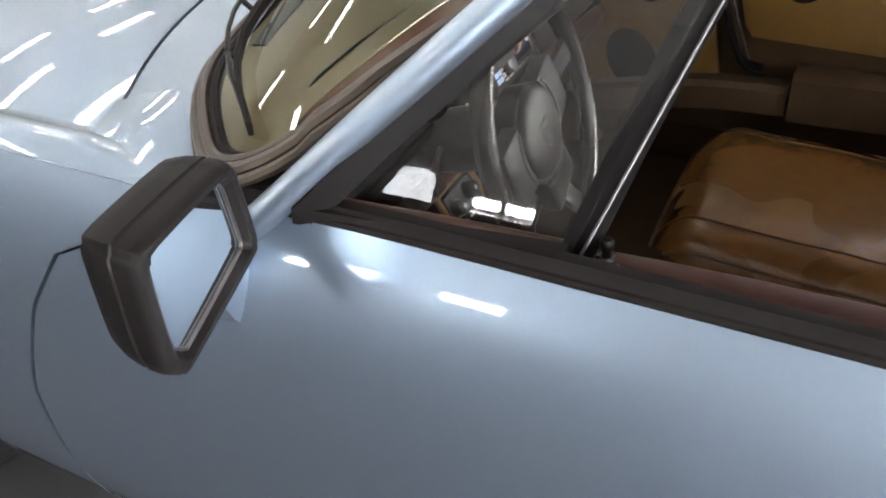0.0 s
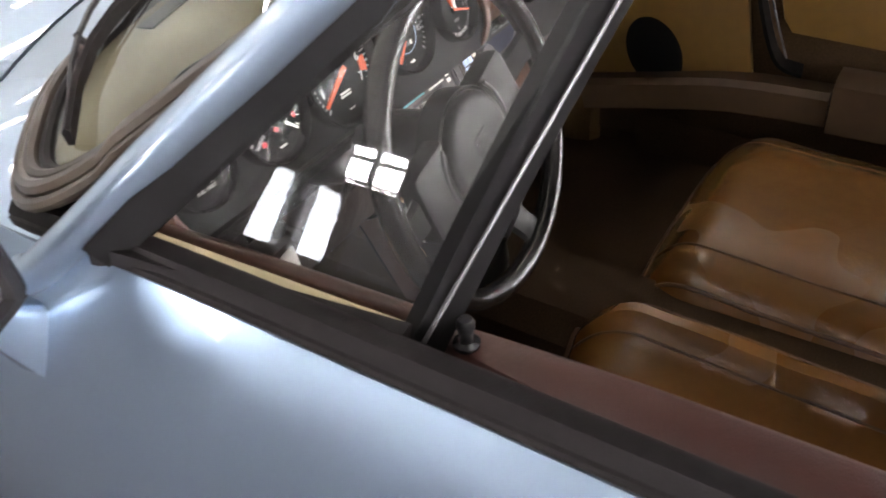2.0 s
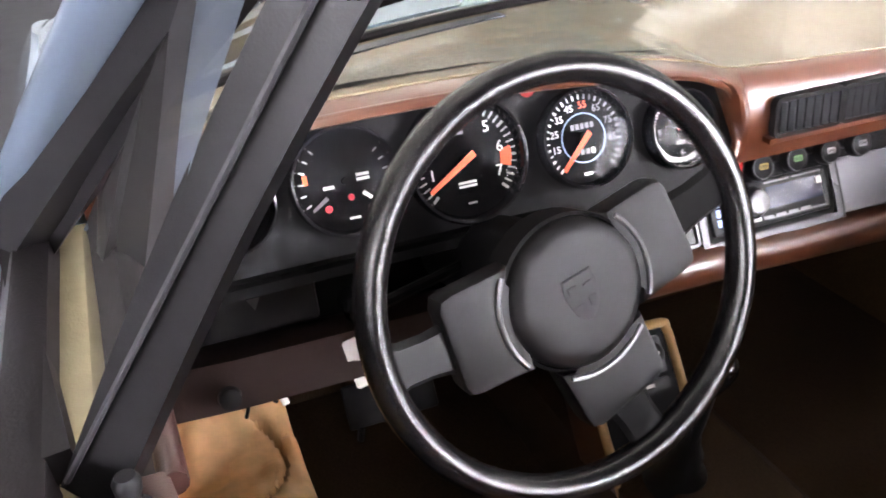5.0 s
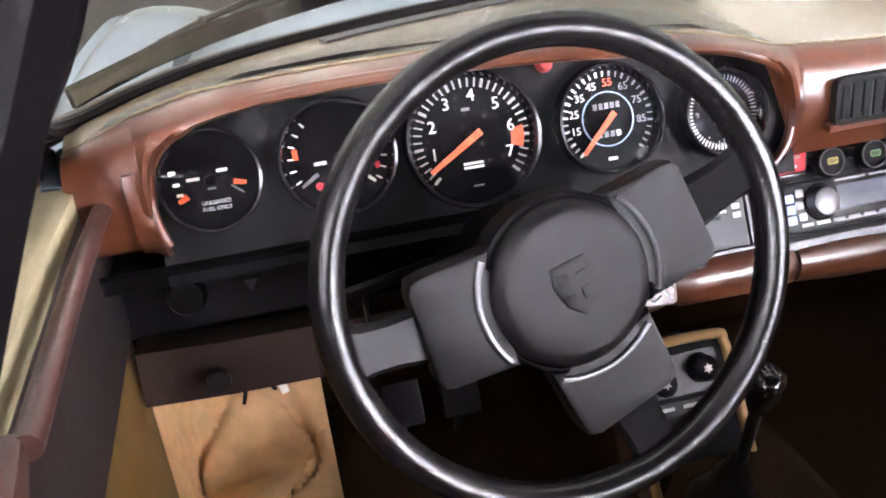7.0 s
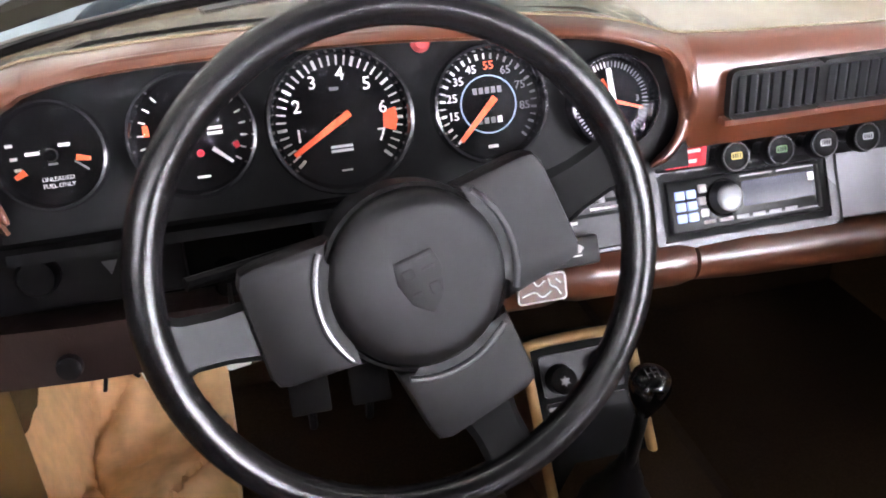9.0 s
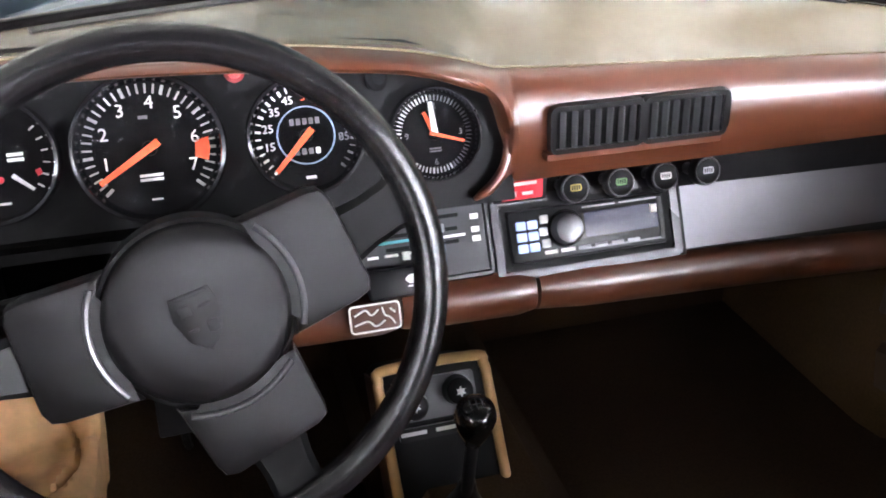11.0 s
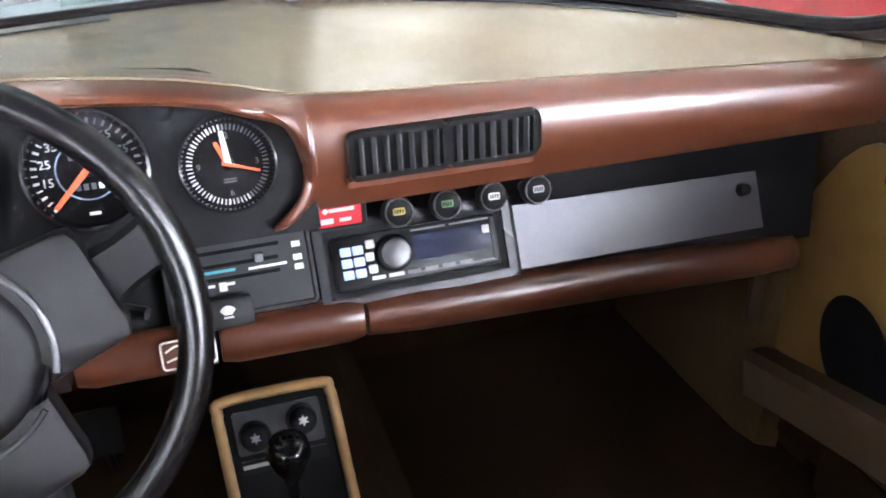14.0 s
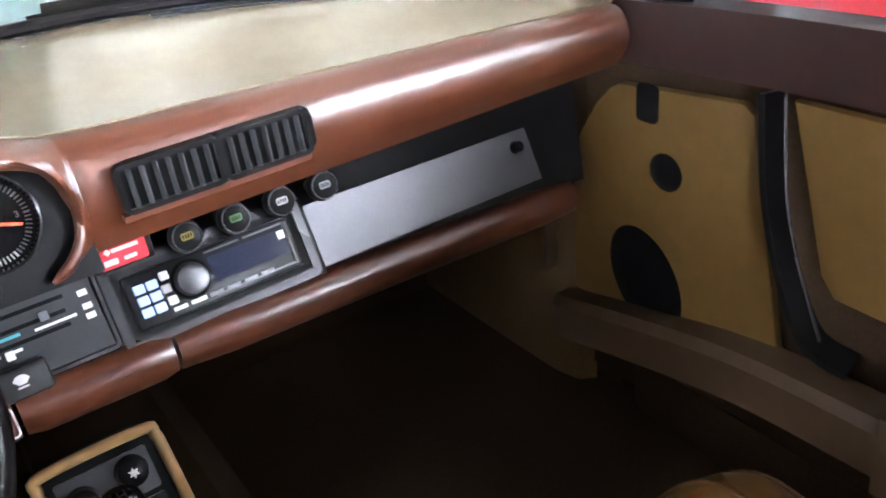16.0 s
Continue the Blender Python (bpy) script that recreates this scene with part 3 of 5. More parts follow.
rows = [[(x * (0.72 - 0.1 * t), -2.02 - 0.28 * t, 0.86 - 0.03 * x * x - 0.30 * t) for x in np.linspace(-1, 1, 9)] for t in np.linspace(0, 1, 5)]
part("engine_lid", shell(rows, 0.006), M_PAINT, car)
for y, z0, z1, w in ((1.70, 0.22, 0.64, 0.62), (-2.27, 0.22, 0.60, 0.66)):
    part("bumper", box((0, y, (z0 + z1) / 2), (2 * w, 0.10, z1 - z0), 0.045, seg=4), M_PAINT, car)
part("hinge_panel", box((0.688, 0.24, 0.52), (0.012, 0.50, 0.62), 0.004), M_CARPET, car, "dark trimmed hinge post on the passenger side")
part("floor_pan", box((0, -0.3, 0.205), (1.50, 3.4, 0.02), 0.004), M_CARPET, car, "dark brown carpeted cabin floor")
part("bulkhead", box((0, 0.50, 0.52), (1.36, 0.02, 0.62), 0.004), M_CARPET, car, "dark carpeted front bulkhead")
part("rear_bulkhead", box((0, -1.55, 0.47), (1.36, 0.03, 0.52), 0.006), M_CARPET, car, "dark carpeted panel behind the seats")
part("tunnel", sweep([(-0.05, 0.49, 0.30), (-0.05, -1.5, 0.30)], [(-0.12, -0.09), (-0.11, 0.04), (-0.07, 0.08), (0.07, 0.08), (0.11, 0.04), (0.12, -0.09)]), M_CARPET, car, "dark brown carpeted centre tunnel")
for s in (-1, 1):
    part("sill", box((s * 0.70, -0.70, 0.26), (0.09, 1.3, 0.11), 0.02), M_CARPET, car)
    part("kick_panel", shell([[(s * ((0.640 if s > 0 else 0.772) + d), y, z) for z in (0.21, 0.35, 0.5, 0.63)] for y, d in ((0.495, 0), (0.35, 0), (0.2, 0), (0.10, 0.002), (0.06, 0.012), (0.045, 0.034))], 0.01), M_KICK, car, "tan carpeted side of the footwell")
for sx in (-0.70, 0.70):
    for sy in (0.95, -1.32):
        wm = Matrix.Translation((sx, sy, 0.31)) @ Matrix.Rotation(radians(90), 4, "Y")
        wh = part("road_wheel", lathe([(0.10, -0.08), (0.20, -0.09), (0.285, -0.09), (0.31, -0.06), (0.31, 0.06), (0.285, 0.09), (0.20, 0.09), (0.19, 0.05), (0.06, 0.03), (0.0, 0.03)], wm, 40), M_RUBBER, car)

# ---------------------------------------------------------------- driver's door: frame, quarter light, sill, lock
WORLD_AT[car] = Matrix.Translation((0, 0, 0))


def belt_parts(s):
    ys = [0.02, -0.06, -0.13, -0.25, -0.37, -0.5, -0.65, -0.8, -0.98]
    line = [(s * (0.752 if y < -0.03 else 0.745), y, belt(y) + 0.004 - (0.01 if y > 0 else 0)) for y in ys]
    part("belt_trim", sweep(smooth_line(line, 3), [(-0.016, -0.014), (-0.014, 0.012), (-0.006, 0.018), (0.008, 0.018), (0.015, 0.010), (0.016, -0.014)]), M_RUBBER, car, "black rubber and metal window channel")
    part("window_wiper_lip", tube(smooth_line([(x + s * 0.014, y, z + 0.002) for x, y, z in line], 3), 0.006, 8), M_RUBBER, car)
    # quarter light
    lo_f, lo_r = Vector((s * 0.768, -0.120, 0.906)), Vector((s * 0.720, -0.391, 0.906))
    hi_r, hi_f = Vector((s * 0.557, -0.492, 1.190)), Vector((s * 0.576, -0.400, 1.180))
    fr = smooth_line([lo_f, lo_f.lerp(hi_f, 0.35) + Vector((0, 0.006, 0.003)), lo_f.lerp(hi_f, 0.7) + Vector((0, 0.006, 0.003)), hi_f], 4)
    part("quarter_light_frame", sweep(fr, [(-0.013, -0.016), (-0.011, 0.014), (0.011, 0.016), (0.013, -0.014)]), M_TRIM, car, "black quarter light frame along the pillar")
    post = [lo_r + Vector((0, 0, -0.02)), lo_r.lerp(hi_r, 0.5), hi_r]
    part("quarter_light_post", sweep(smooth_line(post, 4), [(-0.010, -0.016), (-0.011, -0.004), (-0.006, 0.0), (-0.011, 0.006), (-0.008, 0.016), (0.008, 0.016), (0.010, -0.014)]), M_TRIM, car, "black upright post between quarter light and window")
    part("post_bead", tube([lo_r + Vector((s * 0.010, -0.012, 0.0)), hi_r + Vector((s * 0.010, -0.012, 0))], 0.0018, 6), M_BEAD, car)
    part("quarter_light_frame", sweep([lo_f + Vector((0, 0.01, 0)), lo_r + Vector((s * 0.013, 0, 0))], [(-0.009, -0.010), (-0.007, 0.009), (0.007, 0.009), (0.009, -0.010)]), M_RUBBER, car, "black rubber foot of the quarter light")
    # the pane swivels a little on its pivot
    pn, pc = Vector((s * 0.921, 0.002, 0.390)), Vector((s * 0.680, -0.275, 0.990))

    def on_pane(p):
        return Vector((pc.x - (pn.y * (p.y - pc.y) + pn.z * (p.z - pc.z)) / pn.x, p.y, p.z))
    cs = [on_pane(p) for p in (lo_f, hi_f, lo_r, hi_r)]
    q = part("quarter_light_glass", grid([[cs[0], cs[1]], [cs[2], cs[3]]])[0], M_VGLASS, car, "quarter light glass swivelled slightly, with reflections", smooth=False)
    q.visible_shadow = False


for s in (-1, 1):
    belt_parts(s)

# ---------------------------------------------------------------- wing mirror
RIM = [(-0.957, 0.940), (-0.950, 0.958), (-0.932, 0.968), (-0.803, 0.970), (-0.783, 0.962), (-0.776, 0.945), (-0.765, 0.868), (-0.768, 0.852), (-0.782, 0.842), (-0.918, 0.806), (-0.936, 0.806), (-0.950, 0.818), (-0.959, 0.838)]
MC = Vector((-0.865, 0.0, 0.89))
RIM = [(-0.772 + (x + 0.772) * 0.97 - 0.004, z - 0.006) for x, z in RIM]
MEYE = Vector((-1.281, -0.588, 1.369))


def mirror_ring(k, y, dx=0.0):
    """The housing's outline, shrunk to k about its middle, at y."""
    pts = smooth_line([(MC.x + (x - MC.x) * k + dx, y + 0.12 * (x - MC.x), MC.z + (z - MC.z) * k) for x, z in RIM], 3, True)
    return [MEYE + (p - MEYE) * 0.885 for p in pts]


rows = [mirror_ring(k, y) for k, y in ((0.74, -0.044), (0.785, -0.056), (0.84, -0.062), (0.93, -0.062), (0.98, -0.058), (1.0, -0.050), (1.0, -0.035), (0.975, -0.033), (0.975, -0.029), (0.995, -0.027), (0.96, -0.005), (0.88, 0.018), (0.70, 0.034), (0.40, 0.042), (0.05, 0.044))]
bmx, vs = grid(rows, loop_v=True)
bmx.faces.new(vs[-1])
mirror = part("wing_mirror", bmx, M_HOUSING, car, "black plastic wing mirror housing")
g_pts = mirror_ring(0.77, -0.050)
bmx = bmesh.new()
bmx.faces.new([bmx.verts.new(p) for p in g_pts])
part("mirror_glass", bmx, M_MIRROR, mirror, "silvered mirror glass", smooth=False)
part("mirror_rim", tube(mirror_ring(0.772, -0.0520), 0.0022, 6, closed=True), M_EDGE, mirror, "thin satin edge of the mirror")
FOOT = smooth_line([(0, -0.058, 0.848), (0, -0.067, 0.832), (0, -0.056, 0.776), (0, -0.046, 0.770), (0, -0.010, 0.768), (0, 0.002, 0.802), (0, -0.020, 0.842)], 3, True)
FC = Vector((0, -0.028, 0.812))
HEAD = Vector((-0.868, -0.040, 0.900))


def foot_ring(k, out, t):
    """The foot's outline, k of its size, out from the door and t of the way to the head."""
    r = []
    for p in FOOT:
        q = FC + (p - FC) * k
        r.append(Vector((-flank(q.y, q.z) - out, q.y, q.z)).lerp(HEAD + (p - FC) * 0.5, t))
    return r


rows = [foot_ring(k, o, t) for k, o, t in ((1.0, -0.004, 0), (1.0, 0.003, 0), (0.96, 0.007, 0), (0.86, 0.012, 0.08), (0.76, 0.014, 0.3), (0.72, 0.012, 0.65), (0.7, 0.0, 1.0))]
bmx, vs = grid(rows, loop_v=True)
for r in (vs[0], vs[-1]):
    bmx.faces.new(r)
part("mirror_foot", bmx, M_PAINT, mirror, "light blue painted mirror foot")
part("foot_gasket", tube(foot_ring(1.08, 0.002, 0), 0.0055, 6, closed=True), M_RUBBER, mirror)

# the far side's mirror, seen past the pillar
far = None
for ob in [mirror] + list(mirror.children):
    me = ob.data.copy()
    me.transform(Matrix.Translation((-0.03, -0.03, -0.03)) @ Matrix.Diagonal((-1, 1, 1, 1)))
    me.flip_normals()
    twin = new(ob.name.split(".")[0], me)
    twin.parent = car if far is None else far
    far = far or twin

# wipers and washer on the scuttle
def on_glass(x, t, lift):
    p = screen(x, t)
    return p + Vector((0, 0.8, 0.6)) * lift


for px, b0, b1, t0, t1, bow in ((0.075, -0.05, -0.72, 0.145, 0.075, 0.026), (0.42, 0.36, 0.02, 0.006, 0.004, 0.010)):
    foot = Vector((px, lid_back(px) - 0.10, 0.912))
    wiper = thing("windscreen_wiper", tuple(foot), "black windscreen wiper resting on the lower glass", "wiper", "windscreen wipers")
    mid = on_glass((b0 + b1) / 2, (t0 + t1) / 2, 0.004 + bow)
    arm = smooth_line([foot, foot.lerp(mid, 0.12) + Vector((0, 0.004, 0.022)), foot.lerp(mid, 0.55) + Vector((0, 0.01, 0.016)), mid], 5)
    part("arm", sweep(arm, [(-0.007, -0.003), (-0.006, 0.004), (0.006, 0.004), (0.007, -0.003)]), M_PLASTIC, wiper)
    part("pivot", lathe([(0.0, 0.022), (0.012, 0.02), (0.016, 0.008), (0.017, -0.012)], Matrix.Translation(foot), 16), M_PLASTIC, wiper)
    bl = [on_glass(b0 + (b1 - b0) * t, t0 + (t1 - t0) * t, 0.013) for t in np.linspace(0, 1, 12)]
    part("blade", sweep(bl, [(-0.003, -0.011), (-0.004, 0.004), (0, 0.008), (0.004, 0.004), (0.003, -0.011)]), M_RUBBER, wiper)
    br = [on_glass(b0 + (b1 - b0) * t, t0 + (t1 - t0) * t, 0.013 + bow * math.sin(math.pi * (t - 0.2) / 0.75) ** 0.7) for t in np.linspace(0.2, 0.95, 13)]
    part("bridge", tube(br, 0.0035, 6), M_PLASTIC, wiper)
    for t in (0.3, 0.5, 0.65, 0.83):
        a, b = on_glass(b0 + (b1 - b0) * t, t0 + (t1 - t0) * t, 0.015), on_glass(b0 + (b1 - b0) * t, t0 + (t1 - t0) * t, 0.013 + bow * math.sin(math.pi * (t - 0.2) / 0.75) ** 0.7)
        part("bridge_joint", tube([a, a.lerp(b, 0.5), b + (b - a).normalized() * 0.003], 0.004, 6), M_PLASTIC, wiper)

# show card under the wiper
cx0, cx1 = -0.25, 0.035
rows = []
for t in np.linspace(0.02, 0.80, 6):
    rows.append([tuple(on_glass(x, t, 0.005)) for x in np.linspace(cx0, cx1, 5)])
tagged(part("show_card", shell(rows, 0.002), M_CARD), "pale blue-white card lying on the windscreen", "card")

# ---------------------------------------------------------------- dashboard
dash = thing("dashboard", (0, 0.0, 0.60), "brown leather dashboard with beige top and black fascia", "dashboard")
CREST = [(-0.74, 0.905), (-0.70, 0.930), (-0.65, 0.947), (-0.60, 0.957), (-0.50, 0.962), (-0.40, 0.963), (-0.30, 0.960), (-0.22, 0.954), (-0.15, 0.945), (-0.09, 0.932), (-0.05, 0.922), (0.0, 0.917), (0.1, 0.913), (0.3, 0.903), (0.5, 0.892), (0.66, 0.882)]
LIP = [(-0.652, 0.826), (-0.649, 0.852), (-0.645, 0.875), (-0.636, 0.895), (-0.620, 0.912), (-0.600, 0.925), (-0.555, 0.936), (-0.46, 0.940), (-0.33, 0.938), (-0.19, 0.928), (-0.131, 0.922), (-0.091, 0.909), (-0.072, 0.896), (-0.058, 0.880), (-0.049, 0.860), (-0.045, 0.840), (-0.041, 0.815), (-0.038, 0.789)]
XL, XR = -0.652, -0.038


def dash_profile(x):
    zc = lerp_table(CREST, x)
    inside = XL < x < XR
    low = lerp_table(LIP, x) if inside else (0.789 if x >= XR else 0.811)
    blend = 0.0
    if inside:
        blend = min(1, min(x - XL, XR - x) / 0.07)
        blend = blend * blend * (3 - 2 * blend)
    base = glass_low(max(-0.72, min(0.64, x)))
    yb, zb = base.y - 0.010, base.z - (0.003 if x < 0 else 0.010)
    out = []
    # beige top from the glass to the crest seam
    ys, zs = -0.030 - 0.014 * blend, zc - 0.018 + 0.006 * blend
    for t in np.linspace(0, 1, 9):
        hump = 0.5 - 0.5 * math.cos(math.pi * t ** 1.6)
        out.append((x, yb + (ys - yb) * t, zb + (zs - zb) * hump))
    # roll and face
    yf = -0.064 - 0.020 * blend
    lip_y = -0.040 - 0.034 * min(1.0, blend * 1.5)
    H = zs - low
    K = 0.5 + 0.35 * blend
    for a in (0.06, 0.13, 0.22, 0.33, 0.46, 0.62, 0.80, 1.0):
        if a < K:
            y = ys + (yf - ys) * math.sin(math.pi / 2 * min(1, a / K)) ** 0.8
        else:
            y = yf + (lip_y - yf) * ((a - K) / (1 - K)) ** 1.6
        out.append((x, y, zs - H * (1 - math.cos(math.pi / 2 * min(1, a / K))) * K if a < K else zs - H * a))
    # turned-in edge
    out.append((x, lip_y + 0.012, low + 0.002))
    out.append((x, (-0.03 if inside else 0.03), low + 0.006))
    return out


xs = sorted(set([round(v, 4) for v in list(np.linspace(-0.715, 0.632, 48)) + list(np.linspace(-0.66, -0.60, 14)) + list(np.linspace(-0.12, -0.035, 18)) + [XL + 0.0005, XL - 0.0005, XR - 0.0005, XR + 0.0005]]))
profs = [dash_profile(x) for x in xs]
NB = 8
part("dash_top", shell([p[: NB + 1] for p in profs], 0.004), M_BEIGE, dash, "beige leather dashboard top")
part("dash_roll", shell([p[NB:] for p in profs], 0.004), M_BROWN, dash, "glossy brown leather padded dash roll and hood")
part("seam", tube([Vector(p[NB]) + Vector((0, 0, 0.001)) for p in profs[::2]], 0.0014, 6), M_BEIGE, dash, "raised beige seam")
# defroster slot
for a, b in ((-0.47, -0.20), (0.14, 0.43)):
    pts = []
    for x in np.linspace(a, b, 14):
        pr = dash_profile(x)[: NB + 1]
        y = pr[0][1] - 0.026
        pts.append(Vector((x, y, float(np.interp(-y, [-q[1] for q in pr], [q[2] for q in pr])) + 0.001)))
    part("defroster_slot", sweep(pts, [(-0.010, -0.001), (-0.010, 0.0015), (0.010, 0.0015), (0.010, -0.001)]), M_PLASTIC, dash, "black defroster slot")

TILT_G = radians(20)
HOOD = [(-0.642, 0.819), (-0.649, 0.832), (-0.652, 0.852), (-0.648, 0.882), (-0.634, 0.908), (-0.606, 0.928), (-0.555, 0.939), (-0.46, 0.943), (-0.33, 0.941), (-0.19, 0.930), (-0.130, 0.921), (-0.092, 0.908), (-0.062, 0.892), (-0.046, 0.872), (-0.040, 0.845), (-0.046, 0.818), (-0.062, 0.800), (-0.080, 0.791)]
tg = math.tan(TILT_G)


def gy(z):
    return -0.036 + (z - 0.86) * tg


# black instrument board
part("instrument_board", shell([[(x, gy(z), z) for z in np.linspace(0.782, lerp_table(LIP, x) + 0.010, 5)] for x in np.linspace(-0.652, -0.036, 40)], 0.004), M_PANEL, dash, "matt black instrument board", smooth=False)
# rounded lip of the hood, turning in round the outer dials
lip = []
for p in smooth_line([(x, 0, z) for x, z in HOOD], 4):
    mid = max(0.0, min(1.0, min(p.x + 0.652, -0.040 - p.x) / 0.05))
    lip.append(Vector((p.x, min(gy(p.z) - 0.010, -0.048 - 0.026 * mid), p.z)))
part("hood_lip", sweep(lip, [ring(0.0050 * k, 12, 0.0055 * k) for k in [min(1.0, 0.35 + 0.25 * min(i, len(lip) - 1 - i)) for i in range(len(lip))]]), M_BROWN, dash, "rounded brown leather lip of the instrument hood")
for s in (-1, 1):
    rows = []
    for k in range(9):
        z = (0.794 if s > 0 else 0.812) + (0.092 if s > 0 else 0.078) * k / 8
        inner = float(np.interp(z, (0.791, 0.800, 0.818, 0.845, 0.872, 0.892), (-0.080, -0.062, -0.046, -0.040, -0.046, -0.062))) if s > 0 else float(np.interp(z, (0.794, 0.806, 0.826, 0.852, 0.882, 0.908), (-0.630, -0.638, -0.648, -0.652, -0.648, -0.634)))
        end = -0.034 if s > 0 else -0.668
        edge_y = float(np.interp(z, (0.794, 0.80, 0.82, 0.85, 0.87, 0.886), (-0.045, -0.048, -0.058, -0.065, -0.059, -0.052)) if s > 0 else np.interp(z, (0.812, 0.83, 0.85, 0.87, 0.89), (-0.042, -0.054, -0.061, -0.065, -0.063)))
        rows.append([(inner + (end - inner) * u, gy(z) - 0.010 + (edge_y - gy(z) + 0.010) * math.sin(math.pi / 2 * u), z) for u in (0, 0.2, 0.4, 0.6, 0.8, 1.0)])
    part("hood_cheek", shell(rows, 0.004), M_BROWN, dash, "brown leather cheek beside the outer dial")
# lower fascia behind switches, radio, glovebox
def fy(z):
    return 0.022 + (z - 0.72) * 0.5


part("fascia", shell([[(-0.31 + (0.91 + 0.32 * (z - 0.63)) * u, fy(z) + 0.012, z) for z in (0.630, 0.66, 0.72, 0.76, 0.80)] for u in np.linspace(0, 1, 14)], 0.006), M_PANEL, dash, "black lower fascia")
part("under_hood_panel", shell([[(x, y, z) for z, y in ((0.800, gy(0.80)), (0.786, gy(0.786) + 0.010), (0.778, 0.032), (0.70, 0.022), (0.685, 0.022))] for x in np.linspace(-0.72, -0.29, 10)], 0.006), M_VOID, dash, "dark recessed panel below the instruments")
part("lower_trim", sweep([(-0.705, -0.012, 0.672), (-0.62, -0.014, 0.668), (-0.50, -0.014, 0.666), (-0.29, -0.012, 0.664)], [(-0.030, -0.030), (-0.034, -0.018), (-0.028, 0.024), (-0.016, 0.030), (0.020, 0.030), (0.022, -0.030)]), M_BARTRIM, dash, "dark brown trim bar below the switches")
# knee pad in three lengths
KZ = [(-0.74, 0.655), (-0.30, 0.647), (0.02, 0.640), (0.30, 0.628), (0.57, 0.613)]
SECT = [(0.034 * math.cos(a), 0.024 * math.sin(a)) for a in [2 * math.pi * k / 14 for k in range(14)]]
for a, b in ((-0.285, -0.1490), (-0.1445, 0.0070), (0.0115, 0.572)):
    pts = [(x, -0.012, lerp_table(KZ, x)) for x in np.linspace(a, b, 10)]
    bmk = sweep(pts, [[(0.022 * math.cos(t) * k, 0.026 * math.sin(t) * k) for t in [2 * math.pi * i / 16 for i in range(16)]] for k in [0.86] + [1] * 8 + [0.86]])
    part("knee_pad", bmk, M_BROWN, dash, "brown leather knee roll")
part("knee_back", shell([[(x, 0.0, lerp_table(KZ, x) - 0.02), (x, 0.04, lerp_table(KZ, x) + 0.0), (x, 0.05, lerp_table(KZ, x) + 0.05)] for x in np.linspace(-0.285, 0.60, 14)], 0.004), M_PLASTIC, dash)
part("duct_box", box((0.25, 0.20, 0.66), (0.78, 0.28, 0.10), 0.02), M_CARPET, dash, "dark duct under the dashboard")
part("duct_box", box((-0.45, 0.20, 0.70), (0.56, 0.22, 0.12), 0.02), M_PLASTIC, dash, "dark duct under the dashboard")
# left switch recess
part("switch_plate", box((-0.62, 0.014, 0.735), (0.20, 0.012, 0.075), 0.006, m=Matrix.Rotation(radians(-15), 4, "X")), M_PLASTIC, dash, "black plate with lamp switch")
LM = Matrix.Translation((-0.648, 0.003, 0.738)) @ Matrix.Rotation(radians(75), 4, "X")
part("lamp_switch", lathe([(0, 0.022), (0.016, 0.020), (0.019, 0.012), (0.018, 0.0), (0.0, 0.0)], LM, 24), M_TRIM, dash)
LM2 = Matrix.Translation((-0.587, 0.003, 0.735)) @ Matrix.Rotation(radians(75), 4, "X")
part("hazard_mark", plate([(-0.007, 0.006), (0.007, 0.006), (0, -0.007)], LM2, 0.003), M_GREY, dash, "small grey warning triangle mark")
part("pull_knob", lathe([(0, 0.018), (0.011, 0.016), (0.012, 0.008), (0.007, 0.0)], Matrix.Translation((-0.632, -0.044, 0.668)) @ Matrix.Rotation(radians(80), 4, "X"), 20), M_PLASTIC, dash)


wires = thing("loose_wires", (-0.60, -0.02, 0.60), "short black wires with a white plug hanging below the trim bar", "wires")
for x, z, lean in ((-0.612, 0.612, -0.006), (-0.588, 0.622, 0.004)):
    part("wire", tube(smooth_line([(x, -0.016, 0.640), (x + lean * 0.3, -0.020, 0.628), (x + lean, -0.018, z)], 4), 0.0022, 7), M_PLASTIC, wires)
part("plug", box((-0.576, -0.018, 0.622), (0.008, 0.006, 0.013), 0.0012, m=Matrix.Rotation(radians(-14), 4, "Y")), M_WHITE, wires, "small white plug")
part("wire", tube([(-0.579, -0.016, 0.640), (-0.577, -0.018, 0.628)], 0.0018, 7), M_PLASTIC, wires)

# ---------------------------------------------------------------- instruments
def gauge_at(x, z):
    """Local z faces the driver, local y runs up the board."""
    return Matrix.Translation((x, gy(z) - 0.004, z)) @ Matrix.Rotation(radians(90) - TILT_G, 4, "X")


def polar(r, a):
    return r * math.cos(radians(a)), r * math.sin(radians(a))


def bar(m, x, y, w, h, ang=0.0, dz=0.0, thick=0.0005):
    return box((0, 0, 0), (w, h, thick), 0, m=m @ Matrix.Translation((x, y, dz)) @ Matrix.Rotation(radians(ang), 4, "Z"))


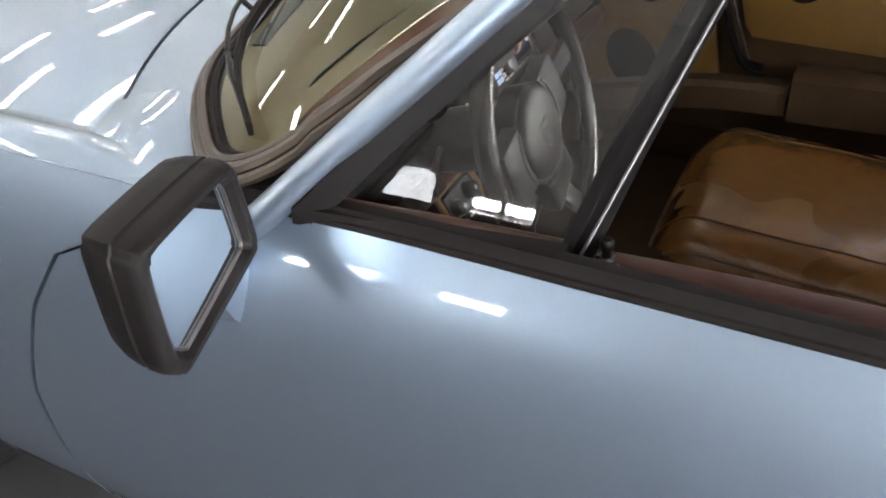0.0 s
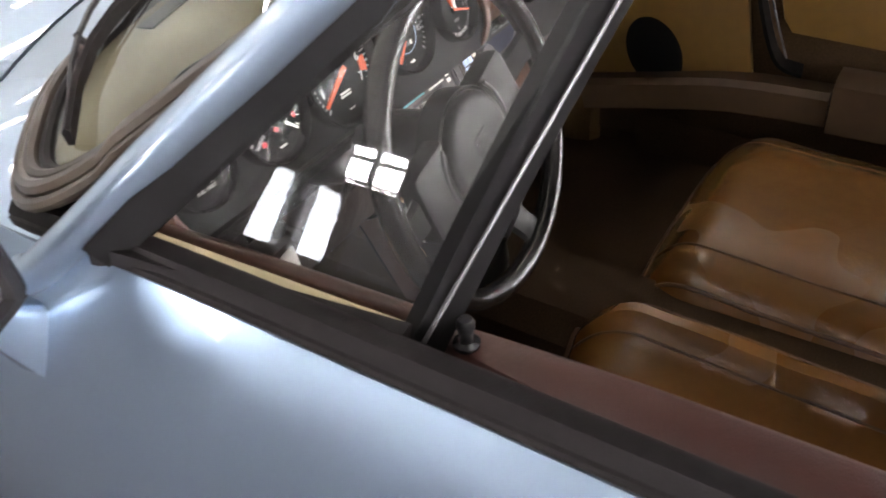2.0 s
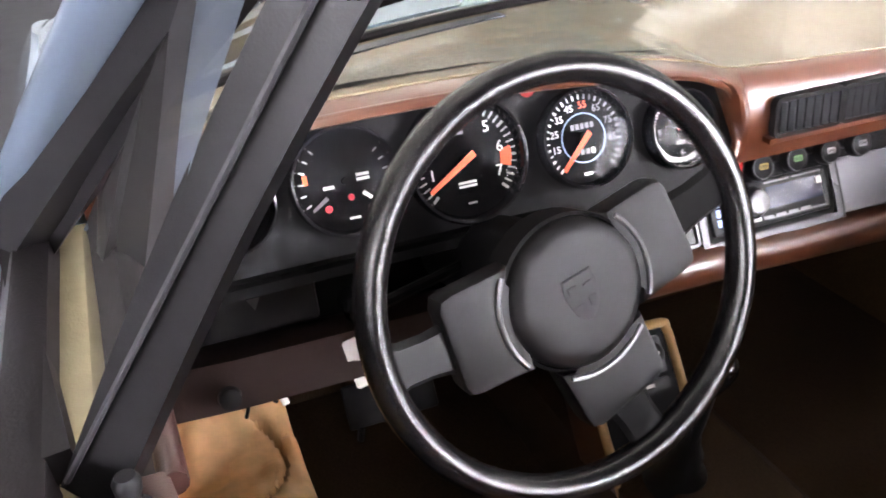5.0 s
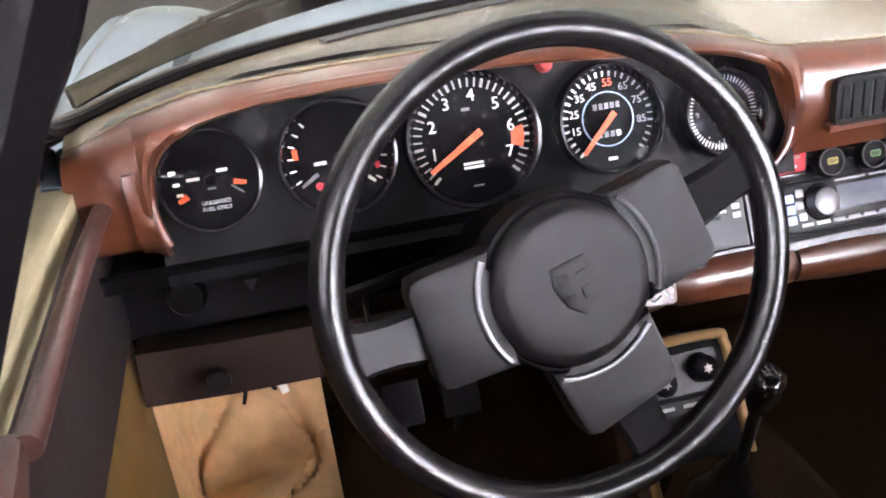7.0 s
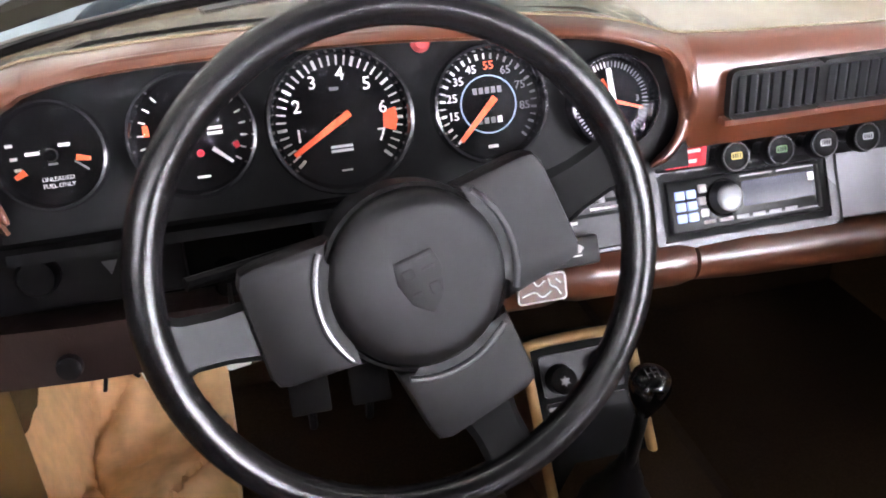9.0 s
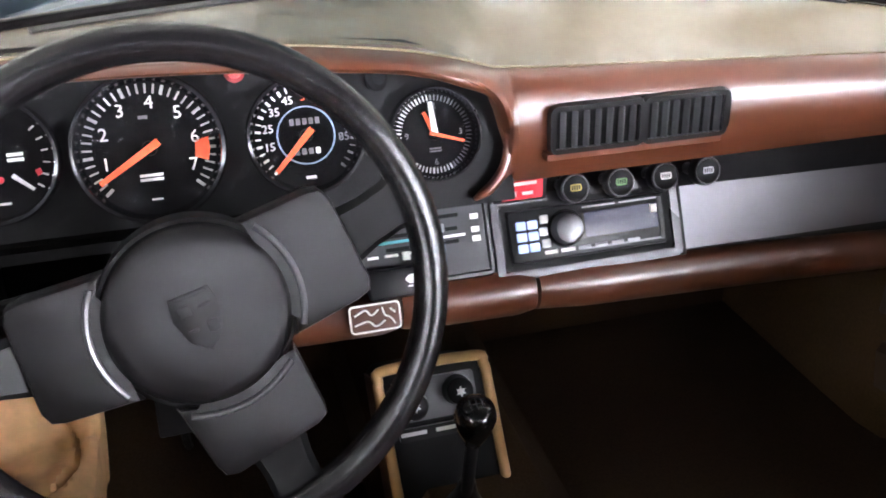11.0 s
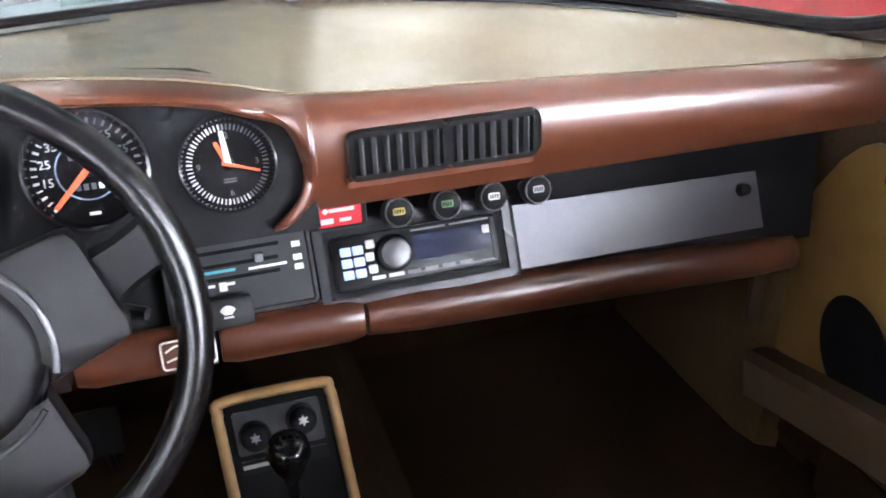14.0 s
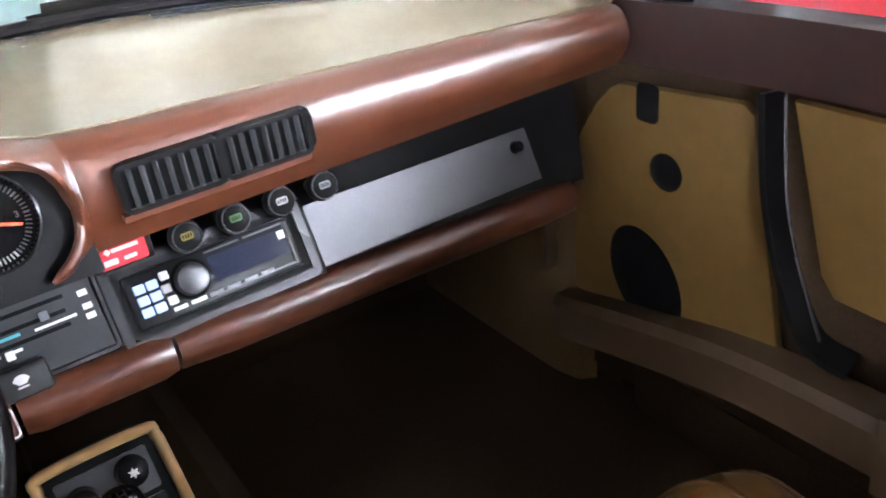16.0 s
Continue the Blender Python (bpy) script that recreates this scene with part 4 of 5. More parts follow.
def needle(m, ang, r, w, parent, tail=0.0, material=None, name="needle", dz=0.006):
    pts = [polar(r, ang), polar(w * 0.9, ang + 90), polar(tail, ang + 180) if tail else polar(w, ang + 180), polar(w * 0.9, ang - 90)]
    e = Vector(polar(1, ang))
    nrm = Vector((-e.y, e.x))
    a, b = e * r, -e * tail
    quad = [a + nrm * w * 0.32, b + nrm * w * 0.5, b - nrm * w * 0.5, a - nrm * w * 0.32]
    part(name, plate([(q.x, q.y) for q in quad], m @ Matrix.Translation((0, 0, dz)), 0.0015), material or M_ORANGE, parent, smooth=False)
    part("needle_cap", lathe([(0, dz - 0.0004), (w * 0.9, dz - 0.0004), (w * 1.0, dz - 0.003)], m, 16), M_FACE, parent)


def gauge(x, z, R, label, k=1.0):
    g = thing("dial_gauge", (x, gy(z), z - R), label, "gauge", "instruments in the dashboard")
    m = gauge_at(x, z)
    part("bezel", lathe([(R * 1.02, -0.004), (R * 1.03, 0.006), (R * 1.0, 0.014), (R * 0.955, 0.015), (R * 0.925, 0.011), (R * 0.90, 0.001)], m, 56), M_BEZEL, g, "glossy black ring")
    part("face", lathe([(0, 0.0012), (R * 0.5, 0.0012), (R * 0.92, 0.0012)], m, 40), M_FACE, g)
    ln = part("cover_glass", lathe([(0, 0.0115), (R * 0.5, 0.0115), (R * 0.93, 0.0105)], m, 40), M_LENS, g)
    ln.visible_shadow = False
    return g, m @ Matrix.Diagonal((k, k, 1, 1))


def ticks(g, m, a0, a1, n, r0, r1, w, material, major=0, wide=1.7):
    """Scale marks from angle a0 to a1."""
    for k in range(n + 1):
        a = a0 + (a1 - a0) * k / n
        big = major and k % major == 0
        px, py = polar((r0 + r1) / 2, a)
        bm = bar(m, px, py, r1 - r0, w * (wide if big else 1), a, 0.0016)
        part("tick", bm, material, g, smooth=False)


def bars_of_text(g, m, x, y, w, h, rows, material, name="print_line"):
    for k in range(rows):
        part(name, bar(m, x, y - k * h * 1.6, w, h, 0, 0.0016), material, g, smooth=False)


# rev counter
g, m = gauge(-0.363, 0.864, 0.0630, "large round rev counter with orange needle and red sector", 0.955)
ticks(g, m, 222, -42, 35, 0.049, 0.0575, 0.0015, M_PRINT, 5, 1.8)
for k, a in zip("1234567", (196, 158, 121, 83, 46, 9, -27)):
    px, py = polar(0.0405, a)
    text(k, m @ Matrix.Translation((px, py, 0.0016)), 0.0165, M_WHITE, g, "numeral")
sec = [polar(r, a) for r, a in [(0.040, 4), (0.052, 6), (0.0525, -6), (0.052, -18), (0.040, -17)]]
part("red_sector", plate(sec, m @ Matrix.Translation((0, 0, 0.0015)), 0.0005), M_ORANGE, g, smooth=False)
bars_of_text(g, m, -0.002, -0.024, 0.020, 0.0024, 2, M_WHITE)
bars_of_text(g, m, 0.0, -0.046, 0.010, 0.0016, 1, M_WHITE)
bars_of_text(g, m, -0.002, 0.028, 0.008, 0.003, 1, M_GREY)
needle(m, 211, 0.053, 0.0068, g, 0.010)
# speedometer
g, m = gauge(-0.229, 0.861, 0.0520, "round speedometer in miles with orange needle and odometer", 0.92)
ticks(g, m, 225, 90, 15, 0.0435, 0.049, 0.0013, M_WHITE, 2, 1.8)
# Right-hand marks and numerals greyed: that side's shade is in the print.
ticks(g, m, 81, -45, 14, 0.0435, 0.049, 0.0013, M_GREY, 2, 1.8)
for k, a in zip(("15", "25", "35", "45", "55", "65", "75", "85"), (193, 166, 139, 112, 84, 56, 24, -8)):
    px, py = polar(0.037, a)
    text(k, m @ Matrix.Translation((px, py, 0.0016)), 0.0112, M_ORANGE if k == "55" else (M_WHITE if a > 100 else M_GREY), g, "numeral")
part("inner_ring", lathe([(0.0272, 0.0014), (0.0272, 0.0018), (0.0284, 0.0018), (0.0284, 0.0014)], m, 48), mat("pale_blue_print", (0.25, 0.35, 0.5), 0.5), g)
for k in range(5):
    part("odometer_digit", bar(m, -0.0125 + 0.0062 * k, 0.0135, 0.0042, 0.0062, 0, 0.0016), M_GREY, g, smooth=False)
for k in range(4):
    part("trip_digit", bar(m, -0.0105 + 0.0068 * k, -0.0155, 0.0044, 0.006, 0, 0.0016), M_WHITE if k == 3 else M_GREY, g, smooth=False)
bars_of_text(g, m, 0.0, -0.041, 0.010, 0.003, 1, M_WHITE)
needle(m, 225, 0.046, 0.0062, g, 0.008)
# clock
g, m = gauge(-0.1115, 0.850, 0.0430, "small round dashboard clock with white and orange hands", 0.945)
# Grey marks carry the shade on the right of the clock.
ticks(g, m, 90, 90 - 150, 25, 0.033, 0.0385, 0.0011, M_GREY, 5, 1.7)
ticks(g, m, 90 - 156, 90 - 354, 33, 0.033, 0.0385, 0.0011, M_WHITE, 5, 1.7)
for k, a in (("12", 90), ("3", 0), ("6", 270), ("9", 180)):
    px, py = polar(0.0275, a)
    text(k, m @ Matrix.Translation((px, py, 0.0016)), 0.0085, M_GREY, g, "numeral")
bars_of_text(g, m, 0.0, -0.014, 0.012, 0.0016, 2, M_GREY)
needle(m, 94, 0.032, 0.0062, g, 0.001, M_WHITE, "minute_hand", 0.0055)
needle(m, 113, 0.024, 0.0052, g, 0.0, M_ORANGE, "hour_hand", 0.004)
needle(m, -18, 0.030, 0.0036, g, 0.006, M_ORANGE, "second_hand", 0.007)
# combined oil gauge
g, m = gauge(-0.4875, 0.867, 0.0525, "round combined temperature and pressure gauge", 0.905)
for a0, a1 in ((205, 130), (-35, 35)):
    ticks(g, m, a0, a1, 5, 0.043, 0.049, 0.0014, M_WHITE)
part("warm_mark", bar(m, -0.041, 0.008, 0.005, 0.010, 0, 0.0016), M_ORANGE, g, smooth=False)
part("warm_mark", bar(m, 0.038, -0.014, 0.005, 0.006, 20, 0.0016), M_RED, g, smooth=False)
bars_of_text(g, m, -0.018, -0.004, 0.012, 0.0035, 1, M_WHITE)
bars_of_text(g, m, 0.020, 0.004, 0.014, 0.0030, 2, M_WHITE)
bars_of_text(g, m, 0.004, -0.040, 0.012, 0.0022, 1, M_WHITE)
part("warning_dot", lathe([(0, 0.002), (0.0035, 0.002), (0.004, 0.001)], m @ Matrix.Translation((-0.022, -0.026, 0)), 14), M_RED, g)
part("warning_dot", lathe([(0, 0.002), (0.0030, 0.002), (0.0035, 0.001)], m @ Matrix.Translation((0.004, -0.018, 0)), 14), M_RED, g)
needle(m, -42, 0.044, 0.004, g, -0.022, M_WHITE, "needle")
needle(m, 212, 0.046, 0.004, g, -0.026, M_GREY, "needle")
# fuel and oil level
g, m = gauge(-0.600, 0.865, 0.0445, "small round fuel and oil level gauge", 0.91)
for k, (yy, aa) in enumerate(((0.012, 0), (0.0, 0), (-0.010, 0))):
    part("tick", bar(m, -0.034 + 0.002 * k, yy, 0.006, 0.0028, aa, 0.0016), M_WHITE, g, smooth=False)
bars_of_text(g, m, -0.016, 0.003, 0.012, 0.003, 1, M_WHITE)
bars_of_text(g, m, 0.012, 0.008, 0.010, 0.003, 1, M_WHITE)
bars_of_text(g, m, 0.0, -0.008, 0.008, 0.002, 1, M_GREY)
text("UNLEADED", m @ Matrix.Translation((0.002, -0.0215, 0.0016)), 0.0054, M_WHITE, g)
text("FUEL ONLY", m @ Matrix.Translation((0.002, -0.0275, 0.0016)), 0.0054, M_WHITE, g)
needle(m, -12, 0.034, 0.0055, g, -0.022, M_ORANGE)
needle(m, 208, 0.036, 0.0060, g, -0.026, M_ORANGE)
part("scale_line", bar(m, 0.024, -0.012, 0.014, 0.0018, -40, 0.0016), M_GREY, g, smooth=False)

# warning lamp between the big dials, trip knob beside the clock
BM = gauge_at(-0.284, 0.918)
part("warning_lamp", lathe([(0, 0.009), (0.006, 0.008), (0.008, 0.004), (0.009, 0.0)], BM, 20), M_LAMP, dash, "small pale red warning lamp")
part("trip_knob", lathe([(0, 0.016), (0.006, 0.015), (0.0075, 0.004), (0.011, 0.0)], gauge_at(-0.160, 0.902), 18), M_BEZEL, dash)

# ---------------------------------------------------------------- vents
for x0, x1 in ((-0.001, 0.085), (0.094, 0.176)):
    vent = thing("air_vent", ((x0 + x1) / 2, -0.06, 0.82), "black centre air vent with upright slats", "air vent", "centre air vents")
    c = (x0 + x1) / 2
    VM = Matrix.Translation((c, -0.0700, 0.8505)) @ Matrix.Rotation(radians(86), 4, "X")
    w = x1 - x0
    part("frame", sweep([VM @ Vector((a, b, 0)) for a, b in rounded(w + 0.006, 0.042, 0.005, 3)], [(-0.003, -0.004), (-0.002, 0.004), (0.003, 0.004), (0.0022, -0.004)], closed=True), M_TRIM, vent)
    part("backing", plate(rounded(w + 0.006, 0.042, 0.005, 3), VM @ Matrix.Translation((0, 0, -0.004)), 0.004), M_VOID, vent)
    sl = None
    for k in range(7):
        px = -w / 2 + w * (k + 0.6) / 7.2
        ob = part("slat", box((0, 0, 0), (0.0016, 0.036, 0.008), 0.0006, m=VM @ Matrix.Translation((px, 0, 0.003)) @ Matrix.Rotation(radians(18), 4, "Y"), seg=1), M_SLAT, vent, smooth=False)
VR = Matrix.Translation((0.0915, -0.0700, 0.8505)) @ Matrix.Rotation(radians(86), 4, "X")
part("vent_recess", plate(rounded(0.193, 0.047, 0.012, 5), VR @ Matrix.Translation((0, 0, -0.0075)), 0.0045), M_VOID, dash, "black recess round the vents")
part("vent_shelf", sweep([(-0.008, -0.0665, 0.824), (0.178, -0.0665, 0.8235)], [(-0.006, -0.003), (-0.006, 0.003), (0.006, 0.003), (0.006, -0.003)]), M_BROWN, dash)

# ---------------------------------------------------------------- switches, stickers
for x, icon in ((0.058, M_YELLOW), (0.112, M_GREEN), (0.166, M_PRINT), (0.219, M_GREY)):
    kn = thing("pull_switch", (x, 0.03, 0.75), "round black pull switch with a small symbol", "switch", "row of pull switches")
    SM = Matrix.Translation((x, 0.045, 0.738)) @ Matrix.Rotation(radians(72), 4, "X")
    part("stem", lathe([(0.007, 0.0), (0.007, 0.032)], SM, 14), M_PLASTIC, kn)
    part("knob", lathe([(0, 0.047), (0.013, 0.047), (0.0165, 0.045), (0.0175, 0.040), (0.0170, 0.032), (0.010, 0.029)], SM, 28), M_TRIM, kn)
    im = SM @ Matrix.Translation((0, 0, 0.0472))
    part("knob_ring", tube([SM @ Vector((0.0150 * math.cos(a), 0.0150 * math.sin(a), 0.0462)) for a in [math.pi * k / 14 for k in range(28)]], 0.0009, 6, closed=True), M_PLATE, kn, "lighter grey satin edge")
    part("symbol", sweep([im @ Vector((a, b + 0.001, 0.0002)) for a, b in rounded(0.0115, 0.0062, 0.001, 2)], [(-0.0007, -0.0003), (-0.0007, 0.0003), (0.0007, 0.0003), (0.0007, -0.0003)], closed=True), icon, kn, smooth=False)
    for dx in (-0.0028, 0.0, 0.0028):
        part("symbol", bar(im, dx, 0.001, 0.0010, 0.0050, 0, 0.0002), icon, kn, smooth=False)
part("sticker_board", box((-0.008, 0.004, 0.764), (0.060, 0.020, 0.032), 0.003), M_PLASTIC, dash)
FM = Matrix.Translation((-0.008, -0.0075, 0.766)) @ Matrix.Rotation(radians(85), 4, "X")
st = part("warning_sticker", plate(rounded(0.046, 0.025, 0.002, 2), FM, 0.002), M_RED, None, smooth=False)
tagged(st, "small red sticker with two lines of white print", "sticker")
for k, (dx, w) in enumerate(((0.003, 0.026), (0.006, 0.012))):
    part("print_line", bar(FM, dx, 0.005 - 0.011 * k, w, 0.0036, 0, 0.0024), M_WHITE, st, smooth=False)
part("print_mark", bar(FM, -0.014, 0.005, 0.005, 0.005, 45, 0.0024), M_WHITE, st, smooth=False)
part("print_mark", bar(FM, -0.013, -0.006, 0.013, 0.0055, 0, 0.0024), M_WHITE, st, smooth=False)
KM = Matrix.Translation((-0.176, -0.0395, 0.656)) @ Matrix.Rotation(radians(70), 4, "X")
st = part("belt_sticker", plate(rounded(0.054, 0.030, 0.004, 3), KM @ Matrix.Translation((0, 0, -0.002)), 0.003), M_BROWN, None, smooth=False)
tagged(st, "small clear sticker with white outlined seat belt drawing", "sticker")
part("outline", sweep([KM @ Vector((a, b, 0.0012)) for a, b in rounded(0.052, 0.028, 0.004, 3)], [(-0.001, -0.0004), (-0.001, 0.0004), (0.001, 0.0004), (0.001, -0.0004)], closed=True), M_WHITE, st, smooth=False)
for pts in ([(-0.022, 0.004), (-0.010, 0.009), (-0.004, 0.003), (0.004, 0.008)], [(-0.022, -0.006), (-0.008, -0.003), (0.0, -0.009), (0.010, -0.004)], [(0.008, 0.010), (0.010, 0.002), (0.016, -0.002), (0.020, -0.009)], [(0.016, 0.008), (0.021, 0.003)]):
    part("drawing_line", tube([KM @ Vector((p.x, p.y, 0.0014)) for p in smooth_line([(*q, 0) for q in pts], 4)], 0.0011, 6), M_WHITE, st)

# ---------------------------------------------------------------- heater controls
hm = thing("heater_panel", (-0.11, fy(0.66), 0.66), "dark heater control panel with slider slots", "control panel")


def face_at(x, z, lift=0.0):
    return Matrix.Translation((x, fy(z) - lift, z)) @ Matrix.Rotation(radians(63.4), 4, "X")


HM = face_at(-0.112, 0.708, 0.0)
part("plate", plate(rounded(0.150, 0.092, 0.004, 3), HM, 0.006), M_PLATE, hm)
part("surround", sweep([HM @ Vector((a, b, 0.006)) for a, b in rounded(0.148, 0.090, 0.004, 3)], ring(0.0035, 6), closed=True), M_SURROUND, hm, "satin grey frame")
for y, w, mt in ((0.022, 0.085, M_FACE), (0.008, 0.080, M_FACE), (-0.006, 0.080, M_FACE)):
    part("slot", bar(HM, 0.0, y, w, 0.004, 0, 0.0064), mt, hm, smooth=False)
part("slider_line", bar(HM, -0.035, 0.002, 0.06, 0.003, 0, 0.0068), M_TEAL, hm, smooth=False)
part("slider_line", bar(HM, 0.028, 0.0, 0.040, 0.0026, 0, 0.0068), M_WHITE, hm, smooth=False)
part("slider", box((0, 0, 0), (0.008, 0.009, 0.008), 0.001, m=HM @ Matrix.Translation((-0.02, -0.014, 0.009))), M_WHITE, hm)
part("slider", box((0, 0, 0), (0.008, 0.009, 0.008), 0.001, m=HM @ Matrix.Translation((0.02, 0.010, 0.009))), M_GREY, hm)
for y in (0.018, 0.004, -0.006):
    part("symbol", bar(HM, 0.060, y, 0.009, 0.006, 0, 0.0068), M_WHITE, hm, smooth=False)
for x, w in ((-0.055, 0.012), (-0.035, 0.014), (-0.012, 0.008)):
    part("symbol", bar(HM, x, -0.012, w, 0.003, 0, 0.0068), M_WHITE, hm, smooth=False)
sw = part("wiper_switch", box((0, 0, 0), (0.072, 0.031, 0.024), 0.004, m=HM @ Matrix.Translation((-0.030, -0.040, 0.014))), M_PLASTIC, hm, "black wiper switch block")
part("symbol", plate([polar(0.0085, a) for a in range(25, 156, 13)] + [(-0.0035, -0.001), (0.0035, -0.001)], HM @ Matrix.Translation((-0.020, -0.041, 0.0262)), 0.0005), M_WHITE, sw, smooth=False)
part("symbol", bar(HM, -0.020, -0.0445, 0.010, 0.0018, 0, 0.0266), M_WHITE, sw, smooth=False)

# ---------------------------------------------------------------- radio
radio = thing("car_radio", (0.08, fy(0.66), 0.665), "black car radio with round knob, lit keys and wide display", "radio")
RM = face_at(0.078, 0.697, 0.0)
part("surround", sweep([RM @ Vector((a, b, 0.004)) for a, b in rounded(0.214, 0.083, 0.004, 3)], [(-0.0048, -0.006), (-0.004, 0.004), (0.003, 0.006), (0.0048, -0.006)], closed=True), M_SURROUND, radio, "satin grey plastic surround")
part("inner_frame", sweep([RM @ Vector((a, b, 0.003)) for a, b in rounded(0.196, 0.066, 0.004, 3)], [(-0.004, -0.004), (-0.003, 0.004), (0.003, 0.004), (0.004, -0.004)], closed=True), M_PANEL, radio, "black inner frame")
part("faceplate", plate(rounded(0.188, 0.058, 0.004, 3), RM, 0.010, bevel=0.002), M_FASCIA, radio)
part("display", plate(rounded(0.090, 0.028, 0.002, 2, cx=0.040, cy=0.004), RM @ Matrix.Translation((0, 0, 0.0095)), 0.0012), M_DISPLAY, radio, "dark blue glossy display", smooth=False)
for x, y, w in ((0.014, 0.0235, 0.040), (0.062, 0.0235, 0.046), (0.040, -0.0225, 0.098)):
    part("trim_bar", bar(RM, x, y, w, 0.0022, 0, 0.0106), M_KNOB, radio, smooth=False)
part("end_trim", tube([RM @ Vector((0.0885, 0.024 - 0.008 * k, 0.0085 + 0.0018 * math.sin(math.pi * k / 6))) for k in range(7)], 0.0032, 8), M_KNOB, radio, "bright curved end trim")
for i in range(2):
    for j in range(3):
        part("key", box((0, 0, 0), (0.0115, 0.0095, 0.003), 0.001, m=RM @ Matrix.Translation((-0.080 + 0.0135 * i, 0.012 - 0.0125 * j, 0.011)), seg=1), M_KEYS, radio, "small lit pale blue key", smooth=False)
for x, y in ((-0.0525, 0.0165), (-0.0545, 0.003), (-0.0525, -0.0105)):
    part("side_key", box((0, 0, 0), (0.010, 0.0095, 0.003), 0.002, m=RM @ Matrix.Translation((x, y, 0.011)), seg=1), M_WHITE, radio, smooth=False)
knob = part("volume_knob", lathe([(0, 0.0245), (0.012, 0.0250), (0.0155, 0.0240), (0.0168, 0.021), (0.0172, 0.012), (0.0185, 0.010)], RM @ Matrix.Translation((-0.028, 0.003, 0)), 40), M_KNOB, radio, "brushed metal volume knob")
part("knob_ring", tube([RM @ Vector((-0.028 + 0.0196 * math.cos(a), 0.003 + 0.0196 * math.sin(a), 0.0108)) for a in [math.pi * k / 16 for k in range(32)]], 0.0016, 6, closed=True), M_VOID, knob)
for k in range(6):
    part("lower_key", bar(RM, -0.048 + 0.020 * k, -0.0205, 0.015 if k != 1 else 0.017, 0.0042, 0, 0.0108), M_WHITE if k in (0, 1) else M_GREY, radio, smooth=False)
part("eject_key", bar(RM, 0.080, 0.012, 0.008, 0.009, 0, 0.0112), M_WHITE, radio, smooth=False)

# ---------------------------------------------------------------- glovebox
gb = thing("glovebox_lid", (0.38, fy(0.66), 0.65), "satin black glovebox lid with a small lock", "glovebox")
rows = [[(x, fy(z) - 0.008, z) for z in (0.664 - 0.012 * (x - 0.2), 0.685, 0.71, 0.729 - 0.018 * (x - 0.2))] for x in np.linspace(0.194, 0.520, 8)]
part("lid", shell(rows, 0.012), M_GLOVE, gb, "silvery black satin lid")
part("lid_edge", box((0.191, fy(0.697) - 0.004, 0.697), (0.008, 0.012, 0.09), 0.002, m=Matrix.Rotation(radians(-26.6), 4, "X")), M_TRIM, gb)
part("lock", lathe([(0, 0.010), (0.007, 0.009), (0.009, 0.0)], face_at(0.497, 0.705, 0.008), 18), M_TRIM, gb)

# ---------------------------------------------------------------- steering wheel
wheel = thing("steering_wheel", (-0.351, -0.20, 0.82), "black leather three-spoke steering wheel, slightly turned", "steering wheel")
SWM = Matrix.Translation((-0.343, -0.219, 0.811)) @ Matrix.Rotation(radians(3.0), 4, "Z") @ Matrix.Rotation(radians(90 - 16.9), 4, "X")
R0 = 0.183
part("rim", sweep([SWM @ Vector((R0 * math.cos(a), R0 * math.sin(a), 0)) for a in [2 * math.pi * k / 96 for k in range(96)]], [(0.0135 * math.cos(a), 0.0150 * math.sin(a)) for a in [2 * math.pi * k / 16 for k in range(16)]], closed=True), M_WHEEL, wheel, "worn glossy black leather rim")
for k in range(96):
    a = 2 * math.pi * (k + 0.5) / 96
    if k % 2 == 0:
        part("stitch", box((0, 0, 0), (0.0012, 0.0045, 0.0012), 0, m=SWM @ Matrix.Rotation(a, 4, "Z") @ Matrix.Translation((R0 - 0.0128, 0, -0.003)) @ Matrix.Rotation(radians(25), 4, "X")), M_TRIM, wheel, smooth=False)
HUB = SWM @ Matrix.Translation((0.007, -0.0125, -0.016)) @ Matrix.Diagonal((1.04, 1.04, 1.0, 1.0))
part("hub_pad", lathe([(0, 0.018), (0.030, 0.0178), (0.052, 0.0165), (0.0605, 0.0135), (0.0645, 0.008), (0.0655, 0.0), (0.0655, -0.028), (0.05, -0.035)], HUB, 64), M_PAD, wheel, "matt charcoal round horn pad")
part("hub_groove", lathe([(0.0665, -0.03), (0.0665, 0.004), (0.0695, 0.002), (0.0695, -0.03)], HUB, 64), M_SPOKE, wheel)
part("crest", plate([(-0.011, 0.016), (0.011, 0.016), (0.013, 0.004), (0.009, -0.010), (0, -0.018), (-0.009, -0.010), (-0.013, 0.004)], HUB @ Matrix.Rotation(radians(14), 4, "Z") @ Matrix.Diagonal((1.3, 1.3, 1, 1)) @ Matrix.Translation((0, 0, 0.0175)), 0.0012, bevel=0.0006), M_PAD, wheel, "plain embossed shield")
